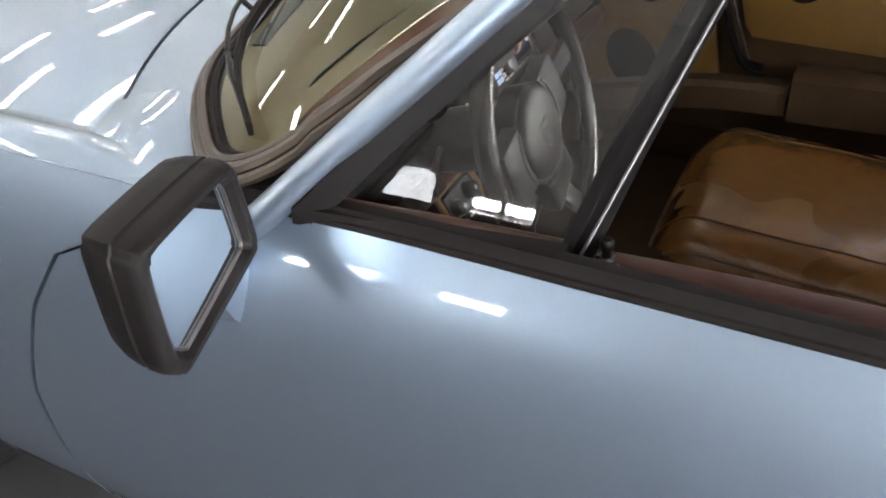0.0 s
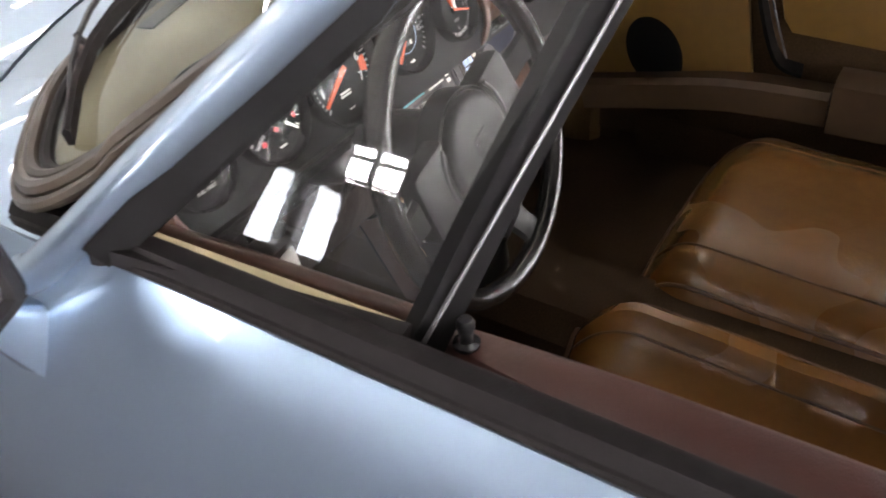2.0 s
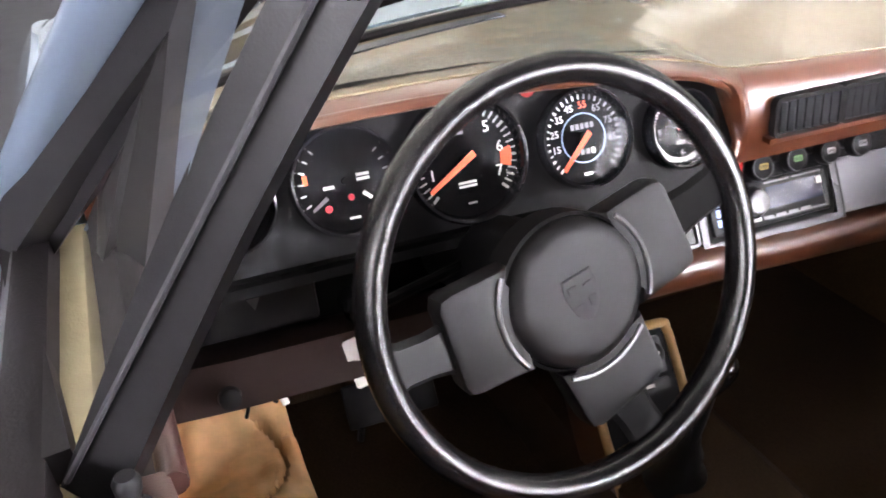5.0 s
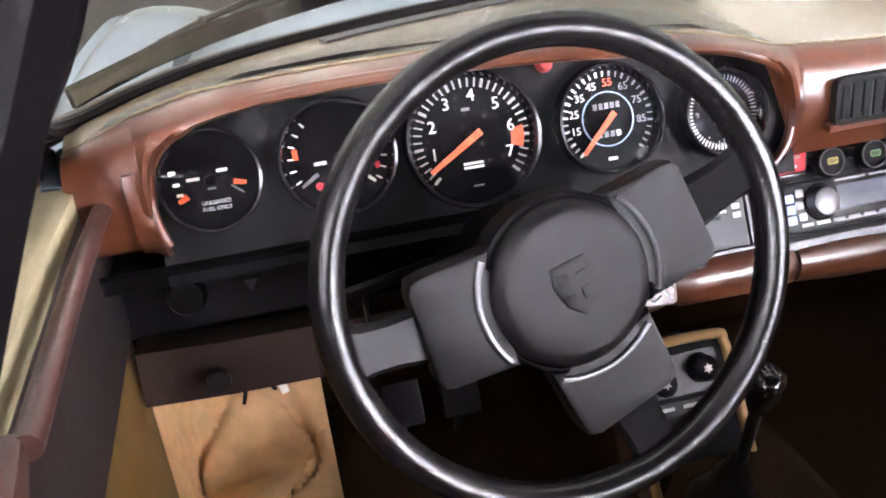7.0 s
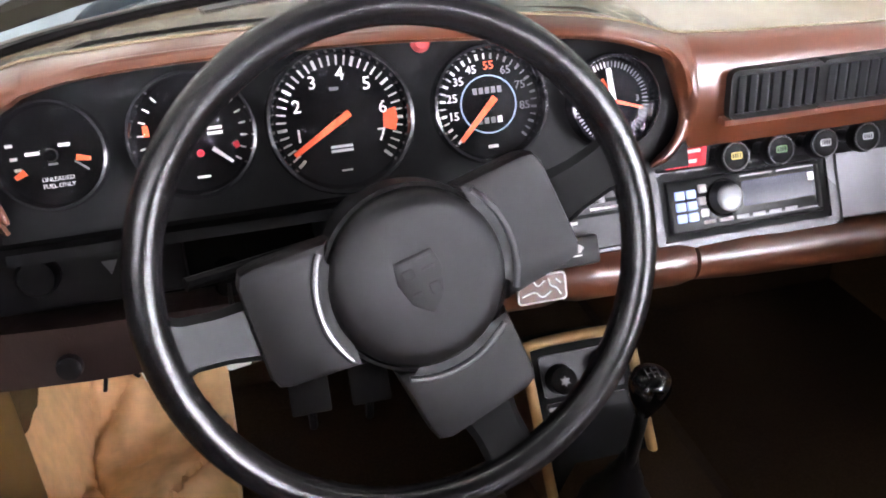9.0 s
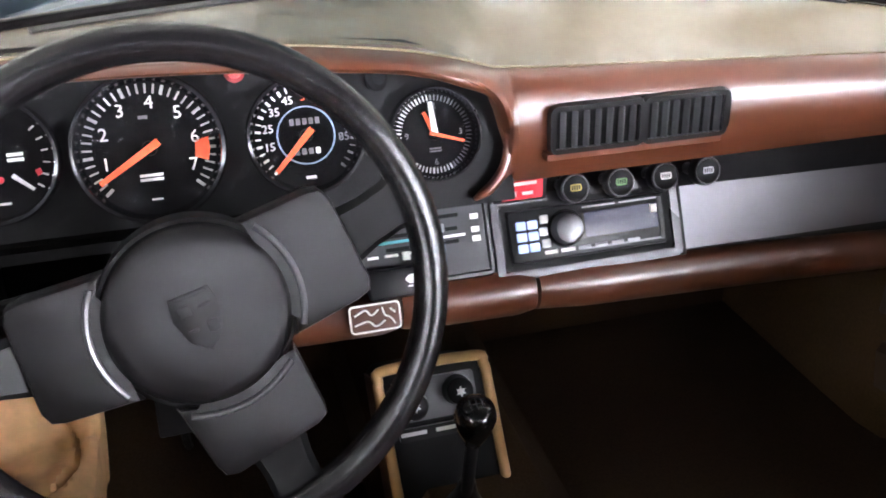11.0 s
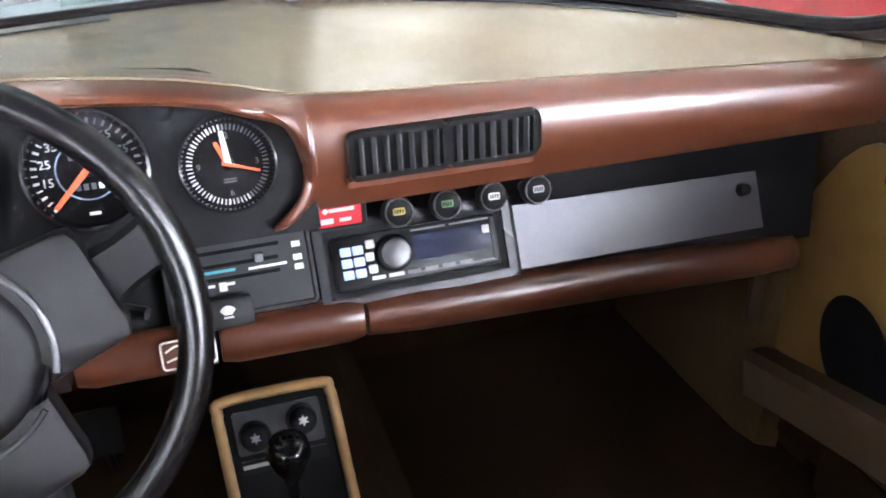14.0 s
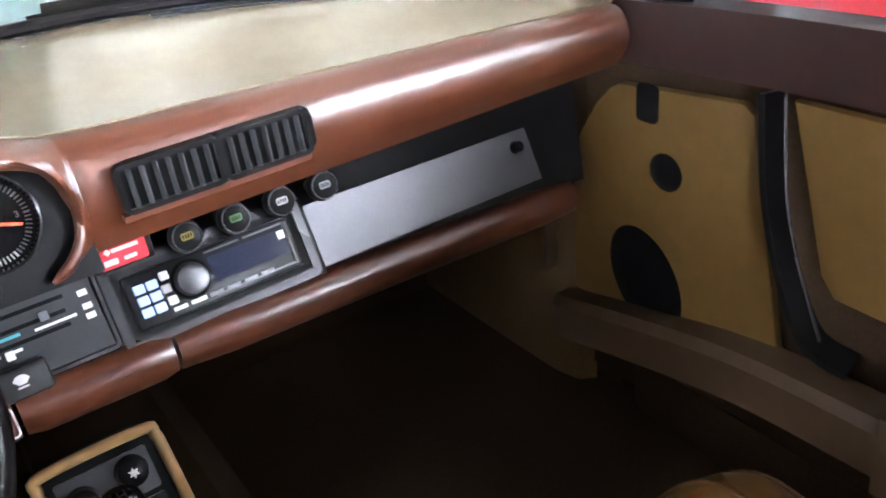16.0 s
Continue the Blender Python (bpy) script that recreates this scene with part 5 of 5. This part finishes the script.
for ang in (188, 18, 290):
    SP = HUB @ Matrix.Rotation(radians(ang), 4, "Z")
    out = [polar(0.0705, t) for t in (-42, -28, -14, 0, 14, 28, 42)] + [(0.106, 0.0455), (0.115, 0.043), (0.119, 0.034), (0.121, -0.034), (0.117, -0.043), (0.106, -0.0455)]
    part("spoke_pad", plate(out, SP @ Matrix.Translation((0, 0, -0.018)), 0.026, bevel=0.006), M_PAD, wheel, "matt charcoal spoke pad")
    reach = (SWM @ Vector((R0 * math.cos(radians(ang)), R0 * math.sin(radians(ang)), 0)))
    p0 = SP @ Vector((0.118, 0, -0.006))
    d = reach - p0
    secs = [[(0.024 * w, 0.0), (0.018 * w, 0.006), (-0.018 * w, 0.006), (-0.024 * w, 0.0), (-0.018 * w, -0.006), (0.018 * w, -0.006)] for w in (1.0, 0.86, 0.86, 1.25)]
    b = bmesh.new()
    side = (SP.to_3x3() @ Vector((0, 1, 0))).normalized()
    upv = (SP.to_3x3() @ Vector((0, 0, 1))).normalized()
    rows = [[p0 + d * t + side * u + upv * v for u, v in sc] for t, sc in zip((0, 0.35, 0.7, 1.0), secs)]
    b, _ = grid(rows, b, loop_v=True)
    part("spoke", b, M_SPOKE, wheel, "glossy black spoke end")
    # Satin metal arc added as the glint on the pad's lit bevel.
    part("spoke_edge", sweep([HUB @ Matrix.Rotation(radians(ang), 4, "Z") @ Vector((0.0738 * math.cos(t), 0.0738 * math.sin(t), 0.0085)) for t in np.linspace(-0.58, 0.58, 12)], ring(0.0026, 8)), M_EDGE, wheel)
CRM = HUB @ Matrix.Rotation(radians(14), 4, "Z") @ Matrix.Translation((0, 0, 0.0186))
for x, y, w, h in ((-0.0075, 0.009, 0.009, 0.008), (0.0075, -0.007, 0.008, 0.009), (0.0075, 0.009, 0.009, 0.0025), (-0.0065, -0.006, 0.0075, 0.0025), (0, 0.0185, 0.024, 0.003)):
    part("crest_relief", plate(rounded(w, h, 0.001, 2, x, y), CRM, 0.0009, bevel=0.0004), M_PAD, wheel)
# column, stalks, ignition key
col = thing("steering_column", (-0.351, 0.0, 0.70), "black steering column shroud with stalk switches", "steering column")
c0, c1 = SWM @ Vector((0.006, -0.012, -0.03)), Vector((-0.351, 0.06, 0.725))
part("shroud", sweep([c0, c0.lerp(c1, 0.4), c0.lerp(c1, 0.7), c1], [ring(0.045, 18), ring(0.050, 18), ring(0.045, 18), ring(0.05, 18)]), M_PLASTIC, col)
cm = c0.lerp(c1, 0.45)
for pts in ([cm + Vector((-0.04, 0, 0.01)), cm + Vector((-0.10, -0.02, 0.01)), cm + Vector((-0.165, -0.05, 0.015))], [cm + Vector((0.04, 0, 0.01)), cm + Vector((0.09, -0.02, 0.005)), cm + Vector((0.145, -0.05, 0.0))]):
    part("stalk", tube(smooth_line(pts, 4), 0.006, 8), M_PLASTIC, col)
key = thing("ignition_key", (-0.484, 0.02, 0.66), "ignition key with a pale paper tag hanging from it", "key")
part("key_head", plate(rounded(0.022, 0.028, 0.007, 4), Matrix.Translation((-0.484, -0.040, 0.705)) @ Matrix.Rotation(radians(90), 4, "Y"), 0.003), M_PLASTIC, key)
part("key_blade", box((-0.484, -0.005, 0.705), (0.002, 0.06, 0.008), 0), M_CHROME, key)
part("lock_barrel", lathe([(0, 0.02), (0.010, 0.02), (0.013, 0.015), (0.014, -0.03)], Matrix.Translation((-0.484, 0.0, 0.705)) @ Matrix.Rotation(radians(90), 4, "X"), 20), M_BEZEL, key)
part("ring", tube([(-0.4825, -0.046 + 0.009 * math.cos(a), 0.693 + 0.009 * math.sin(a)) for a in [2 * math.pi * k / 14 for k in range(14)]], 0.001, 6, closed=True), M_CHROME, key)
part("tag", plate(rounded(0.025, 0.066, 0.004, 3), Matrix.Translation((-0.492, -0.034, 0.655)) @ Matrix.Rotation(radians(90), 4, "X") @ Matrix.Rotation(radians(10), 4, "Z"), 0.0012), M_WHITE, key, "pale paper key tag", smooth=False)

# ---------------------------------------------------------------- centre console and gear lever
con = thing("centre_console", (-0.095, 0.05, 0.30), "black centre console framed in tan leather", "console")
e1 = Vector((-0.095, 0.060, 0.512))
dn = Vector((0.006, -0.115, -0.20)).normalized()
CMX = Vector((1, 0, 0))
CMY = -dn
CMZ = CMX.cross(CMY).normalized()
CM = Matrix((CMX, CMY, CMZ)).transposed().to_4x4()
CM.translation = e1 + dn * 0.15
part("body", plate(rounded(0.135, 0.30, 0.016, 4), CM @ Matrix.Translation((0, 0, -0.10)), 0.10), M_VOID, con)
part("side_cover", plate(rounded(0.004, 0.28, 0.001, 1, cx=-0.0695), CM @ Matrix.Translation((0, 0, -0.09)), 0.088), M_BROWN, con, "brown leather side")
fr = [(-0.064, -0.15), (-0.0675, 0.10), (-0.067, 0.135), (-0.056, 0.150), (0.056, 0.150), (0.0675, 0.138), (0.070, 0.10), (0.074, -0.15)]
part("trim_frame", tube([CM @ Vector((p.x, p.y, 0.001)) for p in smooth_line([(a, b, 0) for a, b in fr], 5)], 0.0068, 10), M_WOODTAN, con, "tan leather edging")
part("switch_plate", plate(rounded(0.104, 0.052, 0.004, 3, cy=0.108), CM, 0.003), M_PLATE, con, "dark grey plate", smooth=False)
for x, y in ((-0.030, 0.103), (0.028, 0.112)):
    kb = part("dial_knob", lathe([(0, 0.022), (0.012, 0.021), (0.0165, 0.017), (0.018, 0.004), (0.019, 0.0)], CM @ Matrix.Translation((x, y, 0.003)), 28), M_TRIM, con)
    part("symbol", plate([polar(0.0068 if k % 2 else 0.0034, 30 * k) for k in range(12)], CM @ Matrix.Translation((x, y, 0.0248)), 0.0006), M_WHITE if x > 0 else M_GREY, kb, smooth=False)
part("slot_plate", plate(rounded(0.104, 0.016, 0.003, 3, cy=0.067), CM, 0.003), M_TRIM, con, smooth=False)
for x in (-0.034, 0.010):
    part("slot_mark", bar(CM, x, 0.068, 0.032, 0.0045, 0, 0.0034), M_PRINT, con, smooth=False)
lever = thing("gear_lever", (-0.10, -0.11, 0.38), "black gear lever with round shift knob", "gear lever")
part("stick", tube(smooth_line([(-0.098, -0.08, 0.365), (-0.10, -0.115, 0.47), (-0.10, -0.137, 0.57)], 4), 0.007, 10), M_TRIM, lever)
part("gaiter", lathe([(0.008, 0.11), (0.014, 0.08), (0.022, 0.06), (0.024, 0.04), (0.036, 0.02), (0.045, 0.0)], Matrix.Translation((-0.098, -0.085, 0.37)) @ Matrix.Rotation(radians(14), 4, "X"), 24), M_PLASTIC, lever)
part("shift_knob", lathe([(0, 0.030), (0.012, 0.0285), (0.019, 0.023), (0.0215, 0.012), (0.0185, -0.004), (0.012, -0.022), (0.009, -0.03)], Matrix.Translation((-0.10, -0.139, 0.578)) @ Matrix.Rotation(radians(12), 4, "X"), 32), M_SHIFT, lever)
LVM = Matrix.Translation((-0.10, -0.139, 0.578)) @ Matrix.Rotation(radians(12), 4, "X") @ Matrix.Translation((0, 0, 0.0300))
for x in (-0.006, 0.0, 0.006):
    part("pattern_line", bar(LVM, x, 0, 0.0010, 0.012, 0, 0), M_PLATE, lever, smooth=False)
part("pattern_line", bar(LVM, 0, 0, 0.013, 0.0010, 0, 0.0003), M_PLATE, lever, smooth=False)
# ---------------------------------------------------------------- seats
def seat(x, y, z, w, depth, label, valley=0.006, recline=0.46, bolster=0.030, hollow=0.022, turn=0.0):
    """A bucket seat; x the middle, y the front edge, z the top of the side rolls."""
    st = thing("bucket_seat", (x, y - depth / 2, 0.215), label, "seat", "front seats")
    part("base", box((x, y - depth / 2 - 0.02, 0.26), (w * 0.8, depth * 0.8, 0.09), 0.015), M_CARPET, st)
    rows = []
    for t in np.linspace(0, 1, 34) ** 1.3:
        yy = y - depth * t
        front = max(0.0, 1 - t / 0.20)
        lift = -0.020 * max(0.0, t - 0.15) - 0.075 * front ** 2.6
        taper = 1 - 0.10 * front ** 2
        r = []
        for u in np.linspace(-1, 1, 25):
            a = abs(u)
            roll = math.exp(-((a - 0.80) / 0.15) ** 2) * bolster
            dip = -hollow * (1 - min(1, (a / 0.62) ** 4)) - valley * math.exp(-((a - 0.64) / 0.06) ** 2) * min(1, t * 6 + 0.3)
            side = -0.16 * max(0.0, (a - 0.90) / 0.10) ** 1.8 - turn * max(0.0, (a - 0.5) / 0.5) ** 2.4
            crease = 0.0035 * noise.noise(Vector((x * 9 + u * 4, yy * 11, 3.1))) + 0.0012 * noise.noise(Vector((x + u * 7, yy * 20, 1.7)))
            r.append((x + u * w / 2 * taper * (1 if a < 0.9 else 1 + 0.03 * (a - 0.9) * 10), yy, max(0.315, z - 0.012 + roll + dip + side + lift + crease)))
        rows.append(r)
    front_row = [(px, y + 0.004, max(0.30, pz - 0.10)) for px, _, pz in rows[0]]
    low_row = [(px, y - 0.01, 0.285) for px, _, pz in rows[0]]
    part("cushion", shell([low_row, front_row] + rows, 0.01), M_SEAT, st, "creased cognac leather cushion with side rolls")
    for sgn in (-1, 1):
        pts = [Vector(r[12 + sgn * 8]) + Vector((0, 0, 0.001)) for r in rows[1:]]
        part("seam", tube(pts, 0.0022, 6), M_PIPING, st)
        pts = [Vector(r[12 + sgn * 11]) + Vector((sgn * 0.002, 0, 0.0)) for r in rows]
        part("piping", tube(pts, 0.0035, 6), M_PIPING, st, "dark leather piping")
    part("piping", tube([Vector(p) + Vector((0, 0.002, 0.0)) for p in rows[0]], 0.0035, 6), M_PIPING, st, "dark leather piping")
    rows = []
    for t in np.linspace(0, 1, 12):
        yy, zz = y - depth - 0.02 - recline * t, z - 0.05 + (0.77 - 1.07 * recline) * t
        r = []
        for a in np.linspace(0, 2 * math.pi, 25)[:-1]:
            cx, sy = math.cos(a), math.sin(a)
            r.append((x + w * 0.47 * (1 - 0.25 * max(0, t - 0.6) / 0.4) * math.copysign(abs(cx) ** 0.5, cx), yy + 0.055 * math.copysign(abs(sy) ** 0.7, sy), zz))
        rows.append(r)
    bmx, vs = grid(rows, loop_v=True)
    bmx.faces.new(vs[0])
    bmx.faces.new(vs[-1])
    part("backrest", bmx, M_SEAT, st, "cognac leather backrest")
    return st


seat(-0.365, -0.300, 0.497, 0.42, 0.52, "cognac leather driver's seat with deep creased side rolls", 0.020, 0.20)
seat(0.257, -0.308, 0.452, 0.56, 0.50, "cognac leather passenger seat with smooth rounded cushion", 0.0, bolster=0.0, hollow=-0.006, turn=0.045)
# ---------------------------------------------------------------- door linings
dd = thing("driver_door_lining", (-0.69, -0.45, 0.25), "brown-capped inner lining of the driver's door", "door lining")
SECT_CAP = [(-0.030, -0.03), (-0.030, 0.0), (-0.022, 0.005), (0.0, 0.006), (0.016, 0.004), (0.024, -0.010), (0.026, -0.04)]
part("cap", sweep(smooth_line([(-0.705, -0.392, 0.884), (-0.703, -0.55, 0.884), (-0.700, -0.7, 0.884), (-0.70, -0.98, 0.882)], 4), [[(a * k - 0.012 * (1 - k), b * k) for a, b in SECT_CAP] for k in (0.42, 0.60, 0.78, 0.92) + (1.0,) * 9]), M_CAP, dd, "oxblood leather door cap")
part("cap_front", sweep([(-0.722, -0.01, 0.872), (-0.722, -0.20, 0.880), (-0.718, -0.39, 0.884)], [(-0.014, -0.02), (-0.014, 0.006), (-0.006, 0.009), (0.026, 0.009), (0.032, 0.004), (0.032, -0.02)]), M_STRIP, dd, "beige front strip along the glass")
part("cap_roll", tube(smooth_line([(-0.690, -0.01, 0.858), (-0.688, -0.2, 0.872), (-0.684, -0.395, 0.878)], 5), 0.008, 12), M_CAP, dd, "brown leather roll along the door cap")
part("panel", box((-0.722, -0.47, 0.475), (0.02, 0.98, 0.45), 0.008), M_TAN, dd, "smooth tan leather lower door panel")
# Dark sheet over the tan lining, carrying the shadow below the cap.
part("upper_panel", box((-0.720, -0.47, 0.785), (0.024, 0.98, 0.168), 0.008), M_DOOR, dd, "upper part of the door panel, shadow put into its colour")
part("speaker_ring", lathe([(0.078, 0.0), (0.080, 0.006), (0.070, 0.008), (0.062, 0.002), (0.0, 0.001)], Matrix.Translation((-0.711, -0.12, 0.45)) @ Matrix.Rotation(radians(90), 4, "Y"), 32), M_GREY, dd, "grey speaker ring low in the door")
part("pocket", box((-0.685, -0.45, 0.40), (0.05, 0.70, 0.14), 0.02), M_TRIM, dd, "dark door pocket")
lk = thing("door_lock_button", (-0.703, -0.42, 0.885), "small black door lock button with a metal collar", "lock button")
part("collar", lathe([(0.010, 0.0), (0.010, 0.003), (0.006, 0.005)], Matrix.Translation((-0.703, -0.42, 0.889)), 20), M_BEZEL, lk)
part("button", lathe([(0, 0.024), (0.005, 0.0235), (0.007, 0.020), (0.0065, 0.014), (0.0045, 0.009), (0.005, 0.0)], Matrix.Translation((-0.703, -0.42, 0.890)), 20), M_PLASTIC, lk)

pd = thing("passenger_door_lining", (0.66, -0.4, 0.25), "tan leather passenger door lining with round speaker holes", "door lining")
XP = 0.655
part("backing", box((XP + 0.03, -0.45, 0.56), (0.04, 1.0, 0.62), 0.004), M_CARPET, pd)
PMX = Matrix(((0, 0, -1, XP), (-1, 0, 0, 0), (0, 1, 0, 0), (0, 0, 0, 1)))


def on_panel(y, z):
    return (-y, z)


outl = [on_panel(y, z) for y, z in ((0.078, 0.40), (0.080, 0.50), (0.066, 0.60), (0.042, 0.67), (0.010, 0.722), (-0.015, 0.748), (-0.035, 0.760), (-0.226, 0.777), (-0.242, 0.766), (-0.306, 0.46), (-0.30, 0.40))]
part("front_panel", plate(outl, PMX, 0.012, bevel=0.005), M_TAN, pd, "smooth tan leather panel")
outl = [on_panel(y, z) for y, z in ((-0.288, 0.795), (-0.345, 0.60), (-0.365, 0.575), (-0.85, 0.56), (-0.90, 0.60), (-0.92, 0.80))]
part("rear_panel", plate(outl, PMX, 0.012, bevel=0.005), M_TAN, pd, "smooth tan leather panel")


def hole(y, z, ra, rb, turn=0.0):
    """A dark opening in the panel, an oval turned by some degrees."""
    m = PMX @ Matrix.Translation((-y, z, 0.0125)) @ Matrix.Rotation(radians(turn), 4, "Z") @ Matrix.Diagonal((ra, rb, 1, 1))
    return part("speaker_hole", lathe([(0, 0.0006), (0.5, 0.0006), (0.97, 0.0006), (1.0, 0.0)], m, 40), M_FACE, pd, "dark round opening")


hole(-0.118, 0.657, 0.027, 0.0265)
hole(-0.087, 0.479, 0.084, 0.062, 118)
hole(-0.455, 0.715, 0.047, 0.047)
part("latch_slot", plate(rounded(0.034, 0.050, 0.006, 3, cx=0.086, cy=0.745), PMX @ Matrix.Translation((0, 0, 0.012)), 0.004), M_FACE, pd)
part("pull_strap", sweep(smooth_line([(XP - 0.012, -0.262, 0.80), (XP - 0.028, -0.292, 0.67), (XP - 0.024, -0.345, 0.53), (XP - 0.012, -0.40, 0.50)], 5), [(-0.020, -0.004), (-0.020, 0.004), (0.020, 0.004), (0.020, -0.004)]), M_TRIM, pd, "black pull strap")
part("strap_edge", tube(smooth_line([(XP - 0.020, -0.284, 0.80), (XP - 0.036, -0.314, 0.67), (XP - 0.032, -0.368, 0.53)], 5), 0.002, 6), M_SURROUND, pd, "satin bead along the strap")
part("ledge", sweep(smooth_line([(0.634, 0.065, 0.376), (0.632, -0.10, 0.415), (0.626, -0.28, 0.453), (0.622, -0.47, 0.466)], 4), [(-0.034, -0.05), (-0.034, 0.008), (-0.022, 0.020), (0.022, 0.020), (0.034, 0.008), (0.034, -0.05)]), M_LEDGE, pd, "padded brown pocket ledge")
part("ledge", sweep([(0.612, -0.475, 0.505), (0.612, -0.95, 0.52)], [(-0.045, -0.09), (-0.045, 0.012), (-0.03, 0.022), (0.03, 0.022), (0.045, 0.012), (0.045, -0.09)]), M_LEDGE, pd, "padded brown armrest lid")
part("edge_strip", box((0.600, 0.066, 0.515), (0.026, 0.012, 0.125), 0.005), M_LEDGE, pd, "tan edging at the front of the door")
part("cap", sweep(smooth_line([(0.69, -0.02, 0.835), (0.69, -0.25, 0.848), (0.69, -0.6, 0.855), (0.69, -0.95, 0.855)], 4), [(-0.05, -0.045), (-0.045, -0.005), (-0.03, 0.022), (0.0, 0.032), (0.05, 0.034), (0.05, -0.045)]), M_CAP_SHADED, pd, "oxblood leather door cap, its shade put into the colour")

# crumpled paper mat in the driver's footwell, running up the toe board
rows = []
for j in range(44):
    r = []
    for i in range(44):
        u = i / 43
        x, y = -0.762 + 0.235 * u, 0.0 + 0.47 * j / 43
        if u > 0.95:
            x = -0.535 - 0.004 * (u - 0.95) / 0.05
        zz = 0.315 - 0.09 * max(0, (u - 0.95) / 0.05) + 0.14 * max(0, 0.12 - u) / 0.12 + 0.20 * max(0, (y - 0.30) / 0.17) ** 1.3 + 0.024 * noise.noise(Vector((x * 8, y * 8, 0.3))) + 0.016 * abs(noise.noise(Vector((x * 20, y * 17, 4.0)))) - 0.022 * math.exp(-(noise.noise(Vector((x * 7, y * 5, 9.0))) / 0.035) ** 2)
        yy = y - 0.02 * abs(noise.noise(Vector((x * 14, y * 9, 7.0))))
        r.append((x, yy, zz))
    rows.append(r)
tagged(part("paper_floor_mat", shell(rows, 0.0015), M_PAPER, None), "crumpled brown kraft paper floor mat", "floor mat")
ped = thing("pedals", (-0.36, 0.25, 0.22), "black floor pedals in the dark footwell", "pedals")
for x in (-0.42, -0.33):
    part("pedal", box((x, 0.28, 0.34), (0.06, 0.012, 0.07), 0.004, m=Matrix.Rotation(radians(-30), 4, "X")), M_RUBBER, ped)
    part("pedal_arm", tube([(x, 0.28, 0.34), (x, 0.33, 0.23)], 0.007, 8), M_PLASTIC, ped)

# ---------------------------------------------------------------- red car parked alongside
rc = thing("red_car", (2.2, 1.0, 0.0), "bright red parked sports car with chrome mirror", "car")
ox = 2.02


def red_half(y, z):
    return 0.83 * (1 - 0.16 * (abs(y - 0.8) / 2.2) ** 3) * (1 - 0.10 * ((z - 0.55) / 0.4) ** 2)


def red_top(y):
    """Height of the wing's crown, falling towards the nose."""
    return float(np.interp(y, (-1.3, 1.5, 1.95, 2.2, 2.45, 2.68, 2.9, 3.0), (0.85, 0.865, 0.858, 0.838, 0.80, 0.755, 0.69, 0.65)))


for s in (-1, 1):
    rows = [[(ox + s * red_half(y, z), y, 0.2 + (z - 0.2) * (red_top(y) - 0.2) / 0.65) for y in np.linspace(-1.3, 3.0, 24)] for z in (0.2, 0.35, 0.5, 0.62, 0.72, 0.80, 0.85)]
    part("body_side", shell(rows, 0.01, flip=(s < 0)), M_REDPAINT, rc)
rows = [[(ox + u * red_half(y, 0.85) * (1.0), y, red_top(y) - 0.09 * min(1.0, (y - 0.75) / 0.8) * (1 - abs(u) ** 5) + 0.02 * (1 - u * u)) for u in np.linspace(-1, 1, 17)] for y in np.linspace(0.75, 3.0, 16)]
part("bonnet", shell(rows, 0.008), M_REDPAINT, rc)
rows = [[(ox + u * (0.80 - 0.22 * k), 0.75 - 0.55 * k + 0.08 * (1 - u * u), 0.87 + 0.38 * k) for u in np.linspace(-1, 1, 9)] for k in np.linspace(0, 1, 5)]
part("windscreen", grid(rows)[0], M_GLASS, rc).visible_shadow = False
rows = [[(ox + u * 0.58, y, 1.25 + 0.04 * (1 - u * u)) for u in np.linspace(-1, 1, 9)] for y in np.linspace(0.2, -0.9, 6)]
part("roof", shell(rows, 0.01), M_REDPAINT, rc)
for s in (-1, 1):
    part("pillar", tube(smooth_line([(ox + s * 0.79, 0.73, 0.87), (ox + s * 0.68, 0.45, 1.07), (ox + s * 0.58, 0.2, 1.25), (ox + s * 0.58, -0.9, 1.25), (ox + s * 0.72, -1.25, 0.86)], 5), 0.025, 8), M_REDPAINT, rc)
    part("belt_moulding", tube([(ox + s * red_half(y, 0.85), y, 0.862) for y in np.linspace(-1.25, 0.7, 8)], 0.008, 8), M_CHROME, rc)
    part("wing_moulding", tube([(ox + s * (red_half(y, 0.85) - 0.012), y, red_top(y) + 0.004) for y in np.linspace(0.75, 2.97, 24)], 0.009, 8), M_CHROME, rc, "pale bright line along the top of the wing")
    for y in (2.1, -0.6):
        part("road_wheel", lathe([(0, 0.02), (0.18, 0.04), (0.20, 0.09), (0.29, 0.09), (0.31, 0.05), (0.31, -0.08), (0.2, -0.09)], Matrix.Translation((ox + s * 0.70, y, 0.31)) @ Matrix.Rotation(radians(90 * s), 4, "Y"), 32), M_RUBBER, rc)
part("wing_mirror", box((1.235, 2.62, 0.795), (0.07, 0.05, 0.06), 0.022, seg=3), M_CHROME, rc, "bright chrome mirror")
part("mirror_foot", tube([(1.262, 2.62, 0.745), (1.240, 2.62, 0.785)], 0.012, 8), M_CHROME, rc)
part("underside", box((ox, 0.8, 0.3), (1.4, 3.9, 0.2), 0.05), M_RUBBER, rc)
rows = [[(ox + u * red_half(-1.3, z), -1.3 - 0.05 * (1 - u * u), z) for u in np.linspace(-1, 1, 7)] for z in (0.2, 0.5, 0.86)]
part("tail", shell(rows, 0.01), M_REDPAINT, rc)

for piece in rc.children:
    piece.scale.z = 0.91
    piece.location.y -= 1.4
